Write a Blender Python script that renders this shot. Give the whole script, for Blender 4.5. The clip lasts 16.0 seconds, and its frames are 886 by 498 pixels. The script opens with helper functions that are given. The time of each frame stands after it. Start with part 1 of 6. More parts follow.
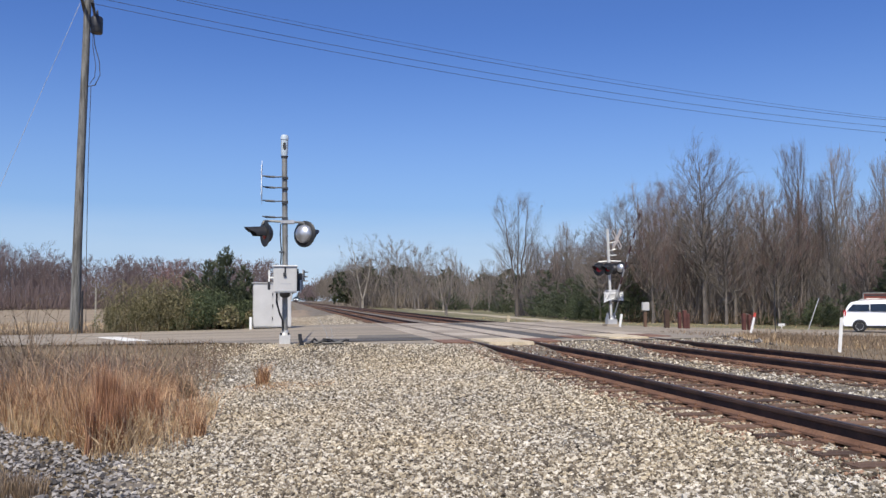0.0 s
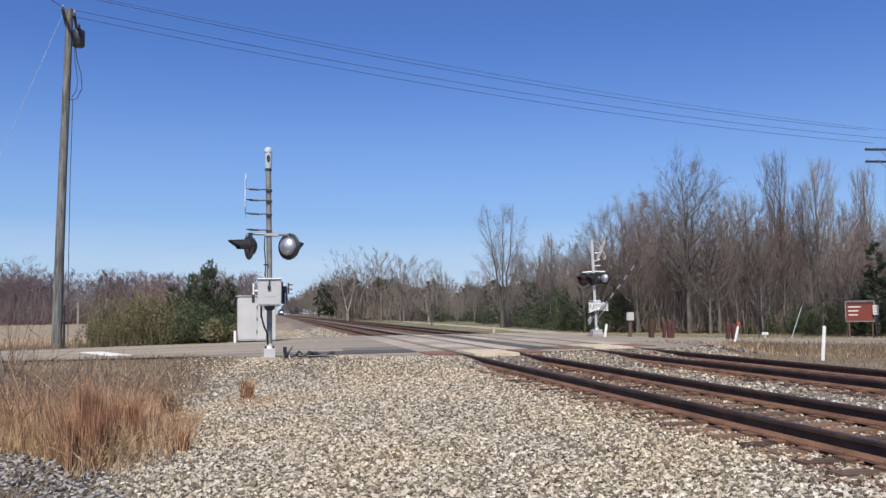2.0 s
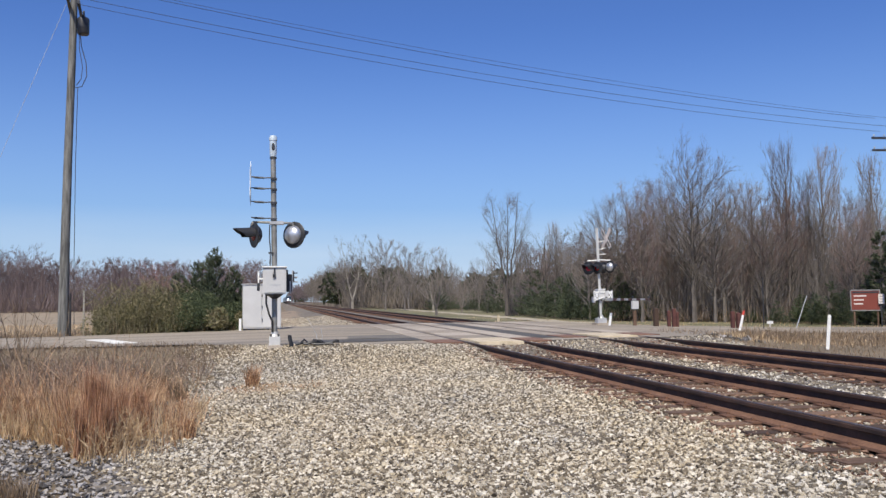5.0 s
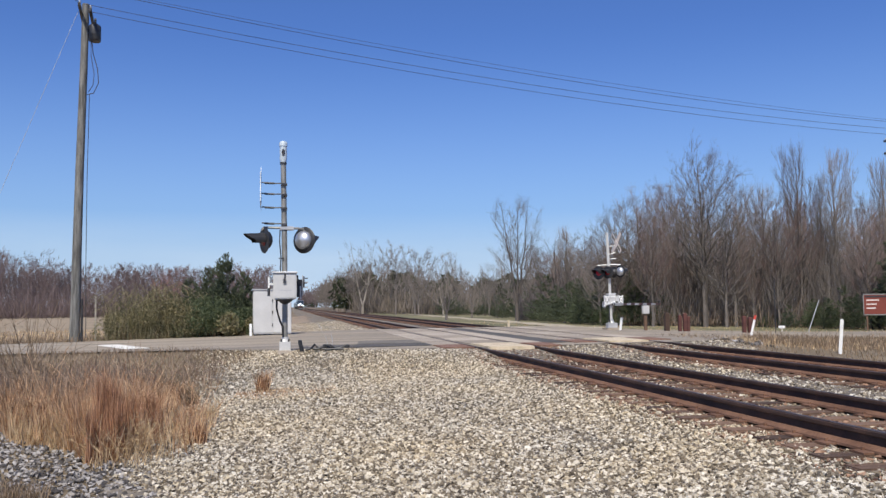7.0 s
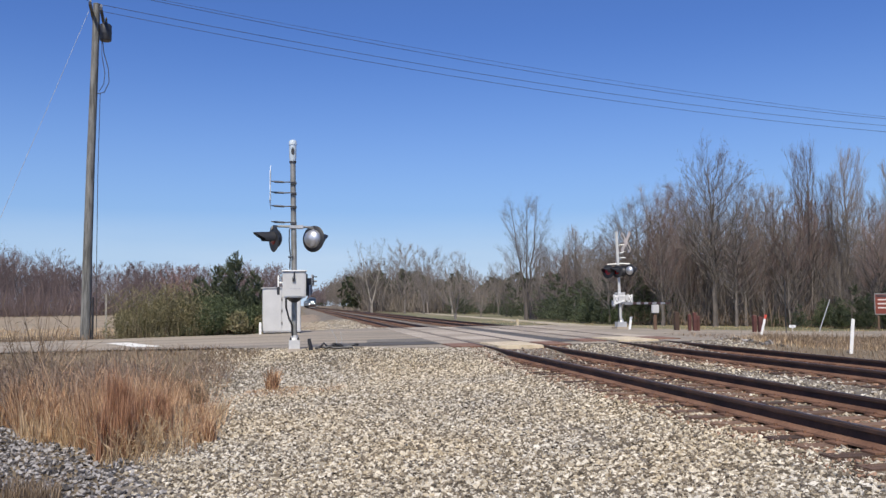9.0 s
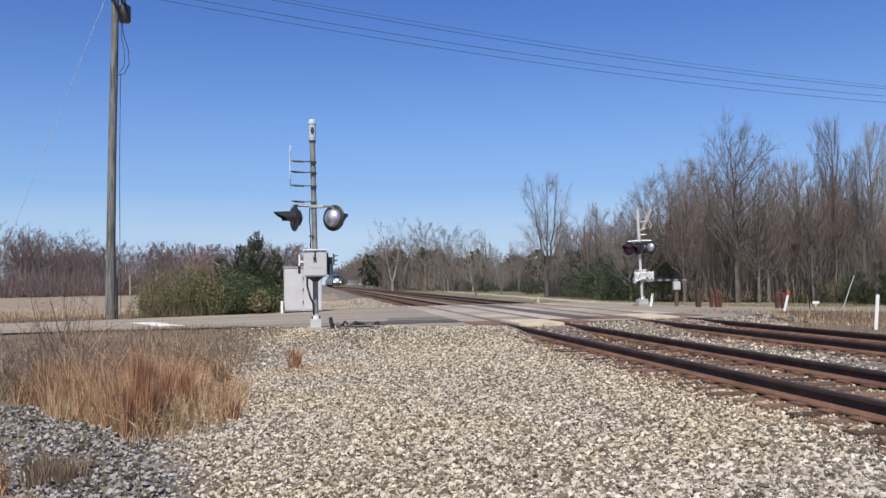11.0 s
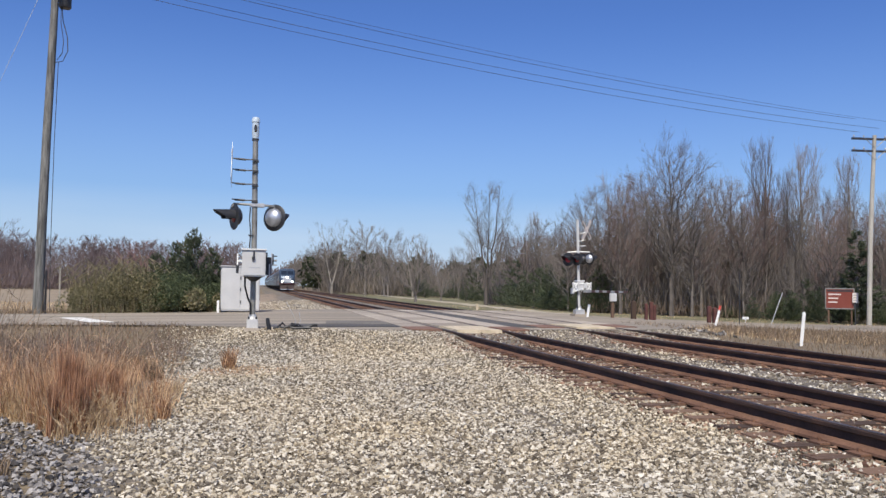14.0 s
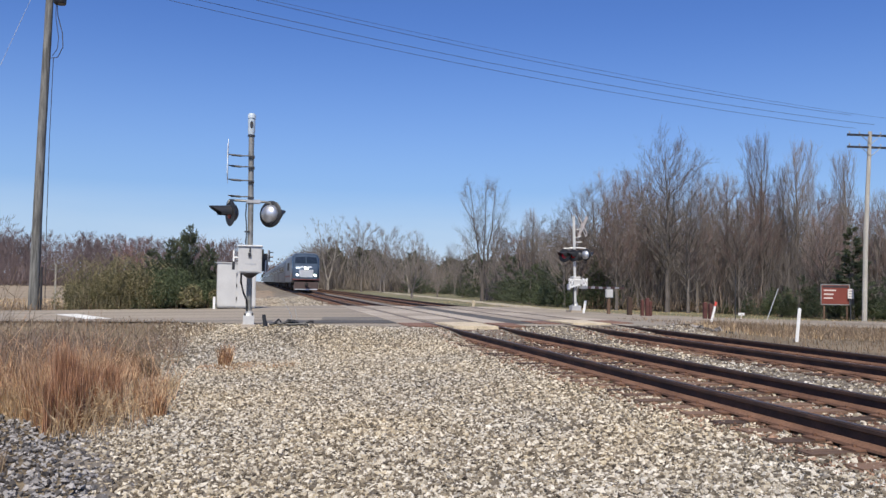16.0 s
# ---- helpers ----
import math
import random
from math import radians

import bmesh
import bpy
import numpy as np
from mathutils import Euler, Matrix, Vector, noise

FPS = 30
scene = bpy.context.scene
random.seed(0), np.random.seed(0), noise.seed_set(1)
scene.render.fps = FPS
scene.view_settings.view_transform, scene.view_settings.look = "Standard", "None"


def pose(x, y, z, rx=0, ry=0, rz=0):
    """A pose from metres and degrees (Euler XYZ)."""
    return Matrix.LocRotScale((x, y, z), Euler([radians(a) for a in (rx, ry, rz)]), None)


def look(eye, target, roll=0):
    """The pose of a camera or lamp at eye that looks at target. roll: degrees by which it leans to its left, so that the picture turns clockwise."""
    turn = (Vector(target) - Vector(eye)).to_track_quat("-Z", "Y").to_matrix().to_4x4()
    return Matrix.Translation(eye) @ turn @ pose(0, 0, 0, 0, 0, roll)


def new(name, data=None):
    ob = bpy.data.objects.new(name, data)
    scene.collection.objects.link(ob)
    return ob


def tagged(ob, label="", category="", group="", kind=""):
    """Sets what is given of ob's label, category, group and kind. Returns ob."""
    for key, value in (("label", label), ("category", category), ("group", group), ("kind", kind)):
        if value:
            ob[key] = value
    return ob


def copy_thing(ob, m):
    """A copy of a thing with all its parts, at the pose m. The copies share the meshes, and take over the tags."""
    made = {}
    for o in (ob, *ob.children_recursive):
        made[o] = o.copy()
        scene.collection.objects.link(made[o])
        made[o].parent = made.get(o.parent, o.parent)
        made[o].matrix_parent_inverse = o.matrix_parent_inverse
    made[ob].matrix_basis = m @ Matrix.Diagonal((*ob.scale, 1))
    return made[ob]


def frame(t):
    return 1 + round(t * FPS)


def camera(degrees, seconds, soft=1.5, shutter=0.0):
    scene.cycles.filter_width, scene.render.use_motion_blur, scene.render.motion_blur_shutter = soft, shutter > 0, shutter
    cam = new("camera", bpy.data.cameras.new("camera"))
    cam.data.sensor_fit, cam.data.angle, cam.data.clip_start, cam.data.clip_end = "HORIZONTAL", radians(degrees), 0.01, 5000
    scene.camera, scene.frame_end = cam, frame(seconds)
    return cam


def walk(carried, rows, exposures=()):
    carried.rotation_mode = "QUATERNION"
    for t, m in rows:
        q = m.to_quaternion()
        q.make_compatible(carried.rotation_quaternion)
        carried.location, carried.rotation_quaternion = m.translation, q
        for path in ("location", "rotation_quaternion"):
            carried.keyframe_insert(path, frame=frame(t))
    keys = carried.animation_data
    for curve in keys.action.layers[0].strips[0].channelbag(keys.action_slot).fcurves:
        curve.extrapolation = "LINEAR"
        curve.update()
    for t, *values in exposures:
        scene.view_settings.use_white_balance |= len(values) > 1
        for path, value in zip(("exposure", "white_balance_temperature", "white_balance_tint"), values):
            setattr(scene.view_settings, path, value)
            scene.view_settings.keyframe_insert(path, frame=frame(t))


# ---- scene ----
cam = camera(55.5, 16.0, soft=1.45)
EYE = (0.0, 0.0, 1.12)
# seconds, yaw, pitch, roll
PATH = [
    (0.0, -10.36, 3.47, 0.25), (0.5, -10.93, 3.01, 0.20), (1.0, -11.15, 3.04, 0.39), (1.5, -11.34, 3.50, 0.64),
    (2.0, -11.36, 4.25, 0.73), (2.5, -11.47, 4.39, 0.71), (3.0, -11.25, 4.24, 0.77), (3.5, -11.34, 3.84, 0.79),
    (6.0, -10.77, 3.44, 0.65), (6.5, -10.63, 3.57, 0.74), (7.0, -10.36, 3.81, 0.74), (7.5, -10.36, 3.96, 0.73),
    (8.0, -10.31, 3.81, 0.56), (8.5, -10.10, 3.86, 0.54), (11.0, -8.36, 2.27, 0.98), (11.5, -8.36, 1.97, 0.86),
    (12.0, -8.68, 1.59, 0.95), (12.5, -9.57, 2.13, 0.85), (13.0, -11.24, 2.51, 0.43), (13.5, -12.35, 2.57, -0.47),
    (14.0, -12.44, 2.62, -0.90), (14.5, -12.39, 2.62, -0.64), (15.0, -12.74, 2.28, -0.46), (15.5, -13.21, 2.43, -0.49),
    (16.0, -12.69, 2.37, -0.86),
]
walk(cam, [(t, pose(*EYE, 90 + p, r, y)) for t, y, p, r in PATH], exposures=[(0.0, 0.0), (16.0, 0.0)])

# ---- daylight ----
SUN_FROM = Vector((-0.28, -0.75, 1.0)).normalized()
world = bpy.data.worlds.new("sky")
scene.world = world
world.use_nodes = True
wn = world.node_tree.nodes
sky = wn.new("ShaderNodeTexSky")
sky.sky_type = "NISHITA"
sky.sun_disc = False
sky.sun_elevation = math.asin(SUN_FROM.z)
sky.sun_rotation = math.atan2(SUN_FROM.x, SUN_FROM.y)
sky.air_density, sky.dust_density, sky.ozone_density = 1.0, 0.9, 2.5
wn["Background"].inputs["Strength"].default_value = 0.086
deep = wn.new("ShaderNodeMix")
deep.data_type, deep.blend_type = "RGBA", "MULTIPLY"
deep.inputs[0].default_value = 1.0
deep.inputs[7].default_value = (0.64, 0.91, 1.52, 1)
world.node_tree.links.new(sky.outputs[0], deep.inputs[6])
# pale haze low over the horizon, all round
wl = world.node_tree.links
way, sep, inv, hz, pale = wn.new("ShaderNodeTexCoord"), wn.new("ShaderNodeSeparateXYZ"), wn.new("ShaderNodeMapRange"), wn.new("ShaderNodeMath"), wn.new("ShaderNodeMix")
wl.new(way.outputs["Generated"], sep.inputs[0])
wl.new(sep.outputs["Z"], inv.inputs[0])
inv.inputs["From Min"].default_value, inv.inputs["From Max"].default_value = 0.0, 0.32
inv.inputs["To Min"].default_value, inv.inputs["To Max"].default_value = 0.95, 0.0
hz.operation = "POWER"
hz.inputs[1].default_value = 1.7
wl.new(inv.outputs[0], hz.inputs[0])
pale.data_type = "RGBA"
pale.inputs[7].default_value = (4.5, 6.9, 9.7, 1)
wl.new(hz.outputs[0], pale.inputs[0])
wl.new(deep.outputs[2], pale.inputs[6])
# thin streaks of high cloud, faint and low, all round
squash, wisp, fade, both, veil = wn.new("ShaderNodeMapping"), wn.new("ShaderNodeTexNoise"), wn.new("ShaderNodeMapRange"), wn.new("ShaderNodeMath"), wn.new("ShaderNodeMix")
squash.inputs["Scale"].default_value = (2.2, 2.2, 15.0)
wl.new(way.outputs["Generated"], squash.inputs[0])
wl.new(squash.outputs[0], wisp.inputs["Vector"])
wisp.inputs["Scale"].default_value, wisp.inputs["Detail"].default_value = 1.6, 6
wl.new(sep.outputs["Z"], fade.inputs[0])
fade.inputs["From Min"].default_value, fade.inputs["From Max"].default_value = 0.01, 0.11
fade.inputs["To Min"].default_value, fade.inputs["To Max"].default_value = 1.1, 0.0
both.operation = "MULTIPLY"
wl.new(wisp.outputs["Fac"], both.inputs[0])
wl.new(fade.outputs[0], both.inputs[1])
veil.data_type = "RGBA"
veil.inputs[7].default_value = (8.2, 9.3, 10.8, 1)
wl.new(both.outputs[0], veil.inputs[0])
wl.new(pale.outputs[2], veil.inputs[6])
wl.new(veil.outputs[2], wn["Background"].inputs[0])
sun = new("sun", bpy.data.lights.new("sun", "SUN"))
sun.data.energy, sun.data.angle, sun.data.color = 5.0, radians(0.53), (1.0, 0.93, 0.80)
sun.matrix_world = look(SUN_FROM * 50, (0, 0, 0))


# ---- materials ----
def mat(name, c1, c2=None, rough=0.8, metal=0.0, s1=3.0, s2=40.0, bump=0.3, depth=0.01, rnd=0.0, island=0.0, stretch=(1, 1, 1), spec=0.5, trans=0.0, stops=(), grain=0.26, tint=None):
    """Two colours blended by broad noise, darkened and lit by fine grain, with relief."""
    m = bpy.data.materials.new(name)
    m.use_nodes = True
    n, l = m.node_tree.nodes, m.node_tree.links
    b = n["Principled BSDF"]
    c2 = c2 or tuple(min(1, c * 1.25) for c in c1)
    co = n.new("ShaderNodeTexCoord")
    mp = n.new("ShaderNodeMapping")
    mp.inputs["Scale"].default_value = stretch
    l.new(co.outputs["Object"], mp.inputs[0])
    n1, n2 = n.new("ShaderNodeTexNoise"), n.new("ShaderNodeTexNoise")
    for node, s, d in ((n1, s1, 4), (n2, s2, 3)):
        l.new(mp.outputs[0], node.inputs["Vector"])
        node.inputs["Scale"].default_value = s
        node.inputs["Detail"].default_value = d
    r1 = n.new("ShaderNodeValToRGB")
    r1.color_ramp.elements[0].position, r1.color_ramp.elements[1].position = 0.32, 0.68
    r1.color_ramp.elements[0].color, r1.color_ramp.elements[1].color = (*c1, 1), (*c2, 1)
    for q, c in stops:
        r1.color_ramp.elements.new(q).color = (*c, 1)
    fac = n1.outputs["Fac"]
    if island or rnd:
        src = n.new("ShaderNodeNewGeometry").outputs["Random Per Island"] if island else n.new("ShaderNodeObjectInfo").outputs["Random"]
        mm = n.new("ShaderNodeMix")
        mm.inputs[0].default_value = island or rnd
        l.new(n1.outputs["Fac"], mm.inputs[2])
        l.new(src, mm.inputs[3])
        fac = mm.outputs[0]
    l.new(fac, r1.inputs[0])
    mr = n.new("ShaderNodeMapRange")
    mr.inputs["From Min"].default_value, mr.inputs["From Max"].default_value = 0.3, 0.7
    mr.inputs["To Min"].default_value, mr.inputs["To Max"].default_value = 1 - grain, 1 + 0.8 * grain
    l.new(n2.outputs["Fac"], mr.inputs[0])
    mx = n.new("ShaderNodeMix")
    mx.data_type, mx.blend_type = "RGBA", "MULTIPLY"
    mx.inputs[0].default_value = 1.0
    l.new(r1.outputs[0], mx.inputs[6])
    l.new(mr.outputs[0], mx.inputs[7])
    col = mx.outputs[2]
    if tint:
        # broad drifts of greyer and browner stone
        n3, r3, m3 = n.new("ShaderNodeTexNoise"), n.new("ShaderNodeValToRGB"), n.new("ShaderNodeMix")
        n3.inputs["Scale"].default_value, n3.inputs["Detail"].default_value = tint[2], 5
        l.new(mp.outputs[0], n3.inputs["Vector"])
        r3.color_ramp.elements[0].position, r3.color_ramp.elements[1].position = 0.36, 0.64
        r3.color_ramp.elements[0].color, r3.color_ramp.elements[1].color = (*tint[0], 1), (*tint[1], 1)
        l.new(n3.outputs["Fac"], r3.inputs[0])
        m3.data_type, m3.blend_type = "RGBA", "MULTIPLY"
        m3.inputs[0].default_value = 1.0
        l.new(col, m3.inputs[6])
        l.new(r3.outputs[0], m3.inputs[7])
        col = m3.outputs[2]
    l.new(col, b.inputs["Base Color"])
    b.inputs["Roughness"].default_value, b.inputs["Metallic"].default_value = rough, metal
    b.inputs["Specular IOR Level"].default_value = spec
    if bump:
        bp = n.new("ShaderNodeBump")
        bp.inputs["Strength"].default_value, bp.inputs["Distance"].default_value = bump, depth
        l.new(n2.outputs["Fac"], bp.inputs["Height"])
        l.new(bp.outputs[0], b.inputs["Normal"])
    if trans:
        tb, ms = n.new("ShaderNodeBsdfTranslucent"), n.new("ShaderNodeMixShader")
        ms.inputs[0].default_value = trans
        l.new(mx.outputs[2], tb.inputs["Color"])
        l.new(b.outputs[0], ms.inputs[1])
        l.new(tb.outputs[0], ms.inputs[2])
        l.new(ms.outputs[0], n["Material Output"].inputs["Surface"])
    return m


def glow(name, color, strength):
    m = mat(name, color, color, 0.3, bump=0)
    b = m.node_tree.nodes["Principled BSDF"]
    b.inputs["Emission Color"].default_value, b.inputs["Emission Strength"].default_value = (*color, 1), strength
    return m


M_SOIL = mat("dry_grass_ground", (0.13, 0.098, 0.06), (0.24, 0.185, 0.115), 0.95, s1=0.35, s2=9, bump=0.6, depth=0.06)
M_FIELD = mat("stubble_field", (0.24, 0.185, 0.12), (0.33, 0.26, 0.175), 0.95, s1=0.08, s2=2.5, bump=0.5, depth=0.08)
M_LAWN = mat("pale_lawn", (0.105, 0.105, 0.045), (0.25, 0.215, 0.115), 0.95, s1=0.12, s2=3, bump=0.3, depth=0.04)
M_LANE = mat("tan_gravel_lane", (0.34, 0.29, 0.20), (0.46, 0.40, 0.30), 0.95, s1=0.4, s2=12, bump=0.3, depth=0.02)
M_BED = mat("ballast_bed", (0.13, 0.108, 0.082), (0.24, 0.203, 0.157), 0.95, s1=0.6, s2=28, bump=1.0, depth=0.04)
M_DIRT = mat("brown_dirt", (0.22, 0.155, 0.10), (0.32, 0.25, 0.175), 0.95, s1=0.5, s2=12, bump=0.5, depth=0.03)
M_STONE = mat("crushed_stone", (0.17, 0.142, 0.105), (0.49, 0.448, 0.372), 0.85, s1=30, s2=120, bump=0.2, depth=0.003, island=0.85, stops=((0.08, (0.085, 0.07, 0.052)), (0.42, (0.30, 0.255, 0.185)), (0.52, (0.385, 0.355, 0.30)), (0.60, (0.46, 0.395, 0.285)), (0.93, (0.68, 0.64, 0.56))), tint=((0.97, 0.95, 0.93), (1.11, 1.03, 0.90), 0.3))
M_RUSTSTONE = mat("rust_stained_stone", (0.085, 0.04, 0.025), (0.33, 0.20, 0.13), 0.9, s1=30, s2=120, bump=0.2, depth=0.003, island=0.8)
M_ROCK = mat("blue_grey_rock", (0.06, 0.053, 0.049), (0.36, 0.333, 0.31), 0.8, s1=20, s2=90, bump=0.2, depth=0.003, island=0.85)
M_ASPHALT = mat("worn_asphalt", (0.21, 0.181, 0.148), (0.36, 0.316, 0.258), 0.9, s1=0.55, s2=55, bump=0.4, depth=0.008, stretch=(0.16, 1.7, 1), tint=((0.90, 0.88, 0.85), (1.1, 1.05, 0.95), 0.13))
M_PATCH = mat("dark_asphalt", (0.07, 0.066, 0.06), (0.11, 0.10, 0.09), 0.9, s1=0.8, s2=80, bump=0.3, depth=0.006)
M_PATCH2 = mat("older_asphalt", (0.14, 0.124, 0.102), (0.205, 0.182, 0.152), 0.9, s1=0.8, s2=80, bump=0.3, depth=0.006)
M_CONC = mat("crossing_concrete", (0.275, 0.23, 0.178), (0.435, 0.37, 0.295), 0.9, s1=1.2, s2=45, bump=0.25, depth=0.004, rnd=0.4)
M_ENDPAD = mat("yellowish_timber", (0.46, 0.375, 0.25), (0.63, 0.53, 0.385), 0.9, s1=3, s2=40, bump=0.3, depth=0.004)
M_REDTIMBER = mat("red_brown_timber", (0.13, 0.07, 0.05), (0.27, 0.15, 0.10), 0.95, s1=3, s2=30, bump=0.5, depth=0.008, stretch=(0.5, 3, 1))
M_BELL = mat("pale_blue_grey_paint", (0.42, 0.49, 0.55), (0.52, 0.59, 0.65), 0.5, s1=4, s2=30, bump=0.05, depth=0.002, grain=0.05)
M_RAIL = mat("rusty_rail_steel", (0.036, 0.021, 0.017), (0.09, 0.048, 0.033), 0.75, 0.2, s1=2.5, s2=60, bump=0.2, depth=0.003)
M_HEAD = mat("worn_rail_head", (0.06, 0.046, 0.042), (0.12, 0.098, 0.092), 0.55, 0.5, s1=3, s2=60, bump=0.05, depth=0.002)
M_TIE = mat("weathered_tie_wood", (0.06, 0.036, 0.025), (0.19, 0.115, 0.075), 0.95, s1=5, s2=40, bump=0.6, depth=0.008, rnd=0.5, stretch=(0.3, 3, 1))
M_WHITE = mat("white_paint", (0.72, 0.71, 0.68), (0.82, 0.81, 0.78), 0.6, s1=2, s2=30, bump=0.1, depth=0.002, grain=0.05)
M_STRIPE = mat("worn_road_paint", (0.70, 0.67, 0.60), (0.80, 0.78, 0.72), 0.8, s1=2, s2=18, bump=0.15, depth=0.003)
M_ALU = mat("aluminium_paint", (0.40, 0.40, 0.40), (0.52, 0.52, 0.52), 0.45, 0.3, s1=3, s2=30, bump=0.08, depth=0.002, grain=0.05)
M_FOOT = mat("orange_brown_rail_foot", (0.11, 0.052, 0.031), (0.20, 0.105, 0.064), 0.9, s1=2, s2=40, bump=0.3, depth=0.004)
M_MAST = mat("grey_galvanised_mast", (0.22, 0.21, 0.19), (0.34, 0.33, 0.30), 0.5, 0.5, s1=5, s2=40, bump=0.1, depth=0.002, grain=0.05)
M_CASE = mat("light_grey_case", (0.52, 0.51, 0.49), (0.60, 0.59, 0.565), 0.5, 0.15, s1=1.5, s2=25, bump=0.06, depth=0.002, grain=0.05)
M_BLACK = mat("black_paint", (0.012, 0.012, 0.014), (0.03, 0.03, 0.032), 0.5, s1=5, s2=40, bump=0.08, depth=0.002, grain=0.05)
M_DARK = mat("dark_iron", (0.03, 0.03, 0.034), (0.07, 0.07, 0.075), 0.5, 0.4, s1=5, s2=40, bump=0.1, depth=0.002)
M_SILVER = mat("polished_aluminium", (0.46, 0.47, 0.49), (0.60, 0.61, 0.63), 0.42, 0.8, s1=4, s2=30, bump=0.04, depth=0.002, grain=0.05)
M_POLE = mat("weathered_pole_wood", (0.065, 0.064, 0.058), (0.225, 0.22, 0.205), 0.9, s1=2.6, s2=25, bump=0.6, depth=0.01, stretch=(4, 4, 0.4))
M_POLE2 = mat("pale_pole_wood", (0.34, 0.315, 0.27), (0.47, 0.44, 0.385), 0.9, s1=2, s2=25, bump=0.5, depth=0.01, stretch=(4, 4, 0.4))
M_WIRE = mat("cable", (0.02, 0.02, 0.022), (0.05, 0.05, 0.055), 0.6, bump=0)
M_PALEWIRE = mat("bare_cable", (0.5, 0.5, 0.5), (0.6, 0.6, 0.6), 0.4, 0.5, bump=0)
M_REDLENS = glow("red_lens_lit", (0.26, 0.012, 0.03), 0.10)
M_REDDIM = mat("red_lens", (0.18, 0.01, 0.015), (0.25, 0.015, 0.02), 0.25, bump=0)
M_REDPAINT = mat("red_paint", (0.55, 0.06, 0.04), (0.65, 0.10, 0.07), 0.6, s1=3, s2=30, bump=0.1, depth=0.002)
M_REDPOST = mat("dark_red_post_paint", (0.07, 0.024, 0.019), (0.125, 0.045, 0.036), 0.8, s1=3, s2=30, bump=0.2, depth=0.004)
M_BANDED = mat("dark_red_band", (0.07, 0.03, 0.028), (0.11, 0.045, 0.04), 0.6, s1=3, s2=30, bump=0.1, depth=0.002)
M_BROWNSIGN = mat("brown_sign_sheet", (0.17, 0.035, 0.02), (0.20, 0.045, 0.028), 0.5, s1=2, s2=30, bump=0.03, depth=0.001, grain=0.05)
M_SIGNTEXT = mat("pale_lettering", (0.62, 0.55, 0.50), (0.7, 0.62, 0.56), 0.6, bump=0)


# ---- mesh building ----
class Mesh:
    """Collects solids as points and faces."""

    def __init__(self):
        self.v, self.f = [], []

    def add(self, v, f):
        o = len(self.v)
        self.v += [tuple(p) for p in v]
        self.f += [tuple(i + o for i in q) for q in f]
        return self

    def box(self, c, s, m=None):
        m = m or Matrix()
        v = [m @ Vector((c[0] + sx * s[0] / 2, c[1] + sy * s[1] / 2, c[2] + sz * s[2] / 2)) for sz in (-1, 1) for sx, sy in ((-1, -1), (1, -1), (1, 1), (-1, 1))]
        return self.add(v, [(3, 2, 1, 0), (4, 5, 6, 7), (0, 1, 5, 4), (1, 2, 6, 5), (2, 3, 7, 6), (3, 0, 4, 7)])

    def tube(self, pts, radii, n=8, caps=True):
        pts = [Vector(p) for p in pts]
        radii = radii if isinstance(radii, (list, tuple)) else [radii] * len(pts)
        v = []
        for i, (p, r) in enumerate(zip(pts, radii)):
            d = (pts[min(i + 1, len(pts) - 1)] - pts[max(i - 1, 0)]).normalized()
            a = d.orthogonal() if abs(d.z) < 0.9 else d.cross(Vector((0, 1, 0)))
            if abs(d.z) < 0.9:
                a = d.cross(Vector((0, 0, 1)))
            a.normalize()
            b = d.cross(a)
            v += [p + (a * math.cos(2 * math.pi * k / n) + b * math.sin(2 * math.pi * k / n)) * r for k in range(n)]
        f = [(i * n + k, i * n + (k + 1) % n, (i + 1) * n + (k + 1) % n, (i + 1) * n + k) for i in range(len(pts) - 1) for k in range(n)]
        if caps:
            f += [tuple(range(n - 1, -1, -1)), tuple(range((len(pts) - 1) * n, len(pts) * n))]
        return self.add(v, f)

    def lathe(self, prof, m=None, n=20, arc=1.0, shift=0.0):
        """prof: (radius, height) pairs turned about z, then placed by m."""
        m = m or Matrix()
        k1 = n if arc == 1.0 else n + 1
        v = [m @ Vector((r * math.cos(2 * math.pi * (arc * k / n + shift)), r * math.sin(2 * math.pi * (arc * k / n + shift)), z)) for r, z in prof for k in range(k1)]
        f = [(i * k1 + k, i * k1 + (k + 1) % k1, (i + 1) * k1 + (k + 1) % k1, (i + 1) * k1 + k) for i in range(len(prof) - 1) for k in range(n)]
        return self.add(v, f)

    def prism(self, outline, y0, y1, m=None):
        """An outline in x and z pushed along y."""
        m = m or Matrix()
        n = len(outline)
        v = [m @ Vector((x, y, z)) for y in (y0, y1) for x, z in outline]
        return self.add(v, [(k, (k + 1) % n, n + (k + 1) % n, n + k) for k in range(n)] + [tuple(range(n - 1, -1, -1)), tuple(range(n, 2 * n))])

    def data(self, name, material, bevel=0.0, smooth=False):
        me = bpy.data.meshes.new(name)
        me.from_pydata([tuple(p) for p in self.v], [], self.f)
        bm = bmesh.new()
        bm.from_mesh(me)
        bmesh.ops.recalc_face_normals(bm, faces=bm.faces)
        if bevel:
            sharp = [e for e in bm.edges if len(e.link_faces) == 2 and e.calc_face_angle(0) > 0.6]
            bmesh.ops.bevel(bm, geom=sharp, offset=bevel, segments=2, affect="EDGES", clamp_overlap=True)
        bm.to_mesh(me)
        bm.free()
        if smooth:
            me.polygons.foreach_set("use_smooth", [True] * len(me.polygons))
            me.set_sharp_from_angle(angle=radians(40))
        me.materials.append(material)
        return me


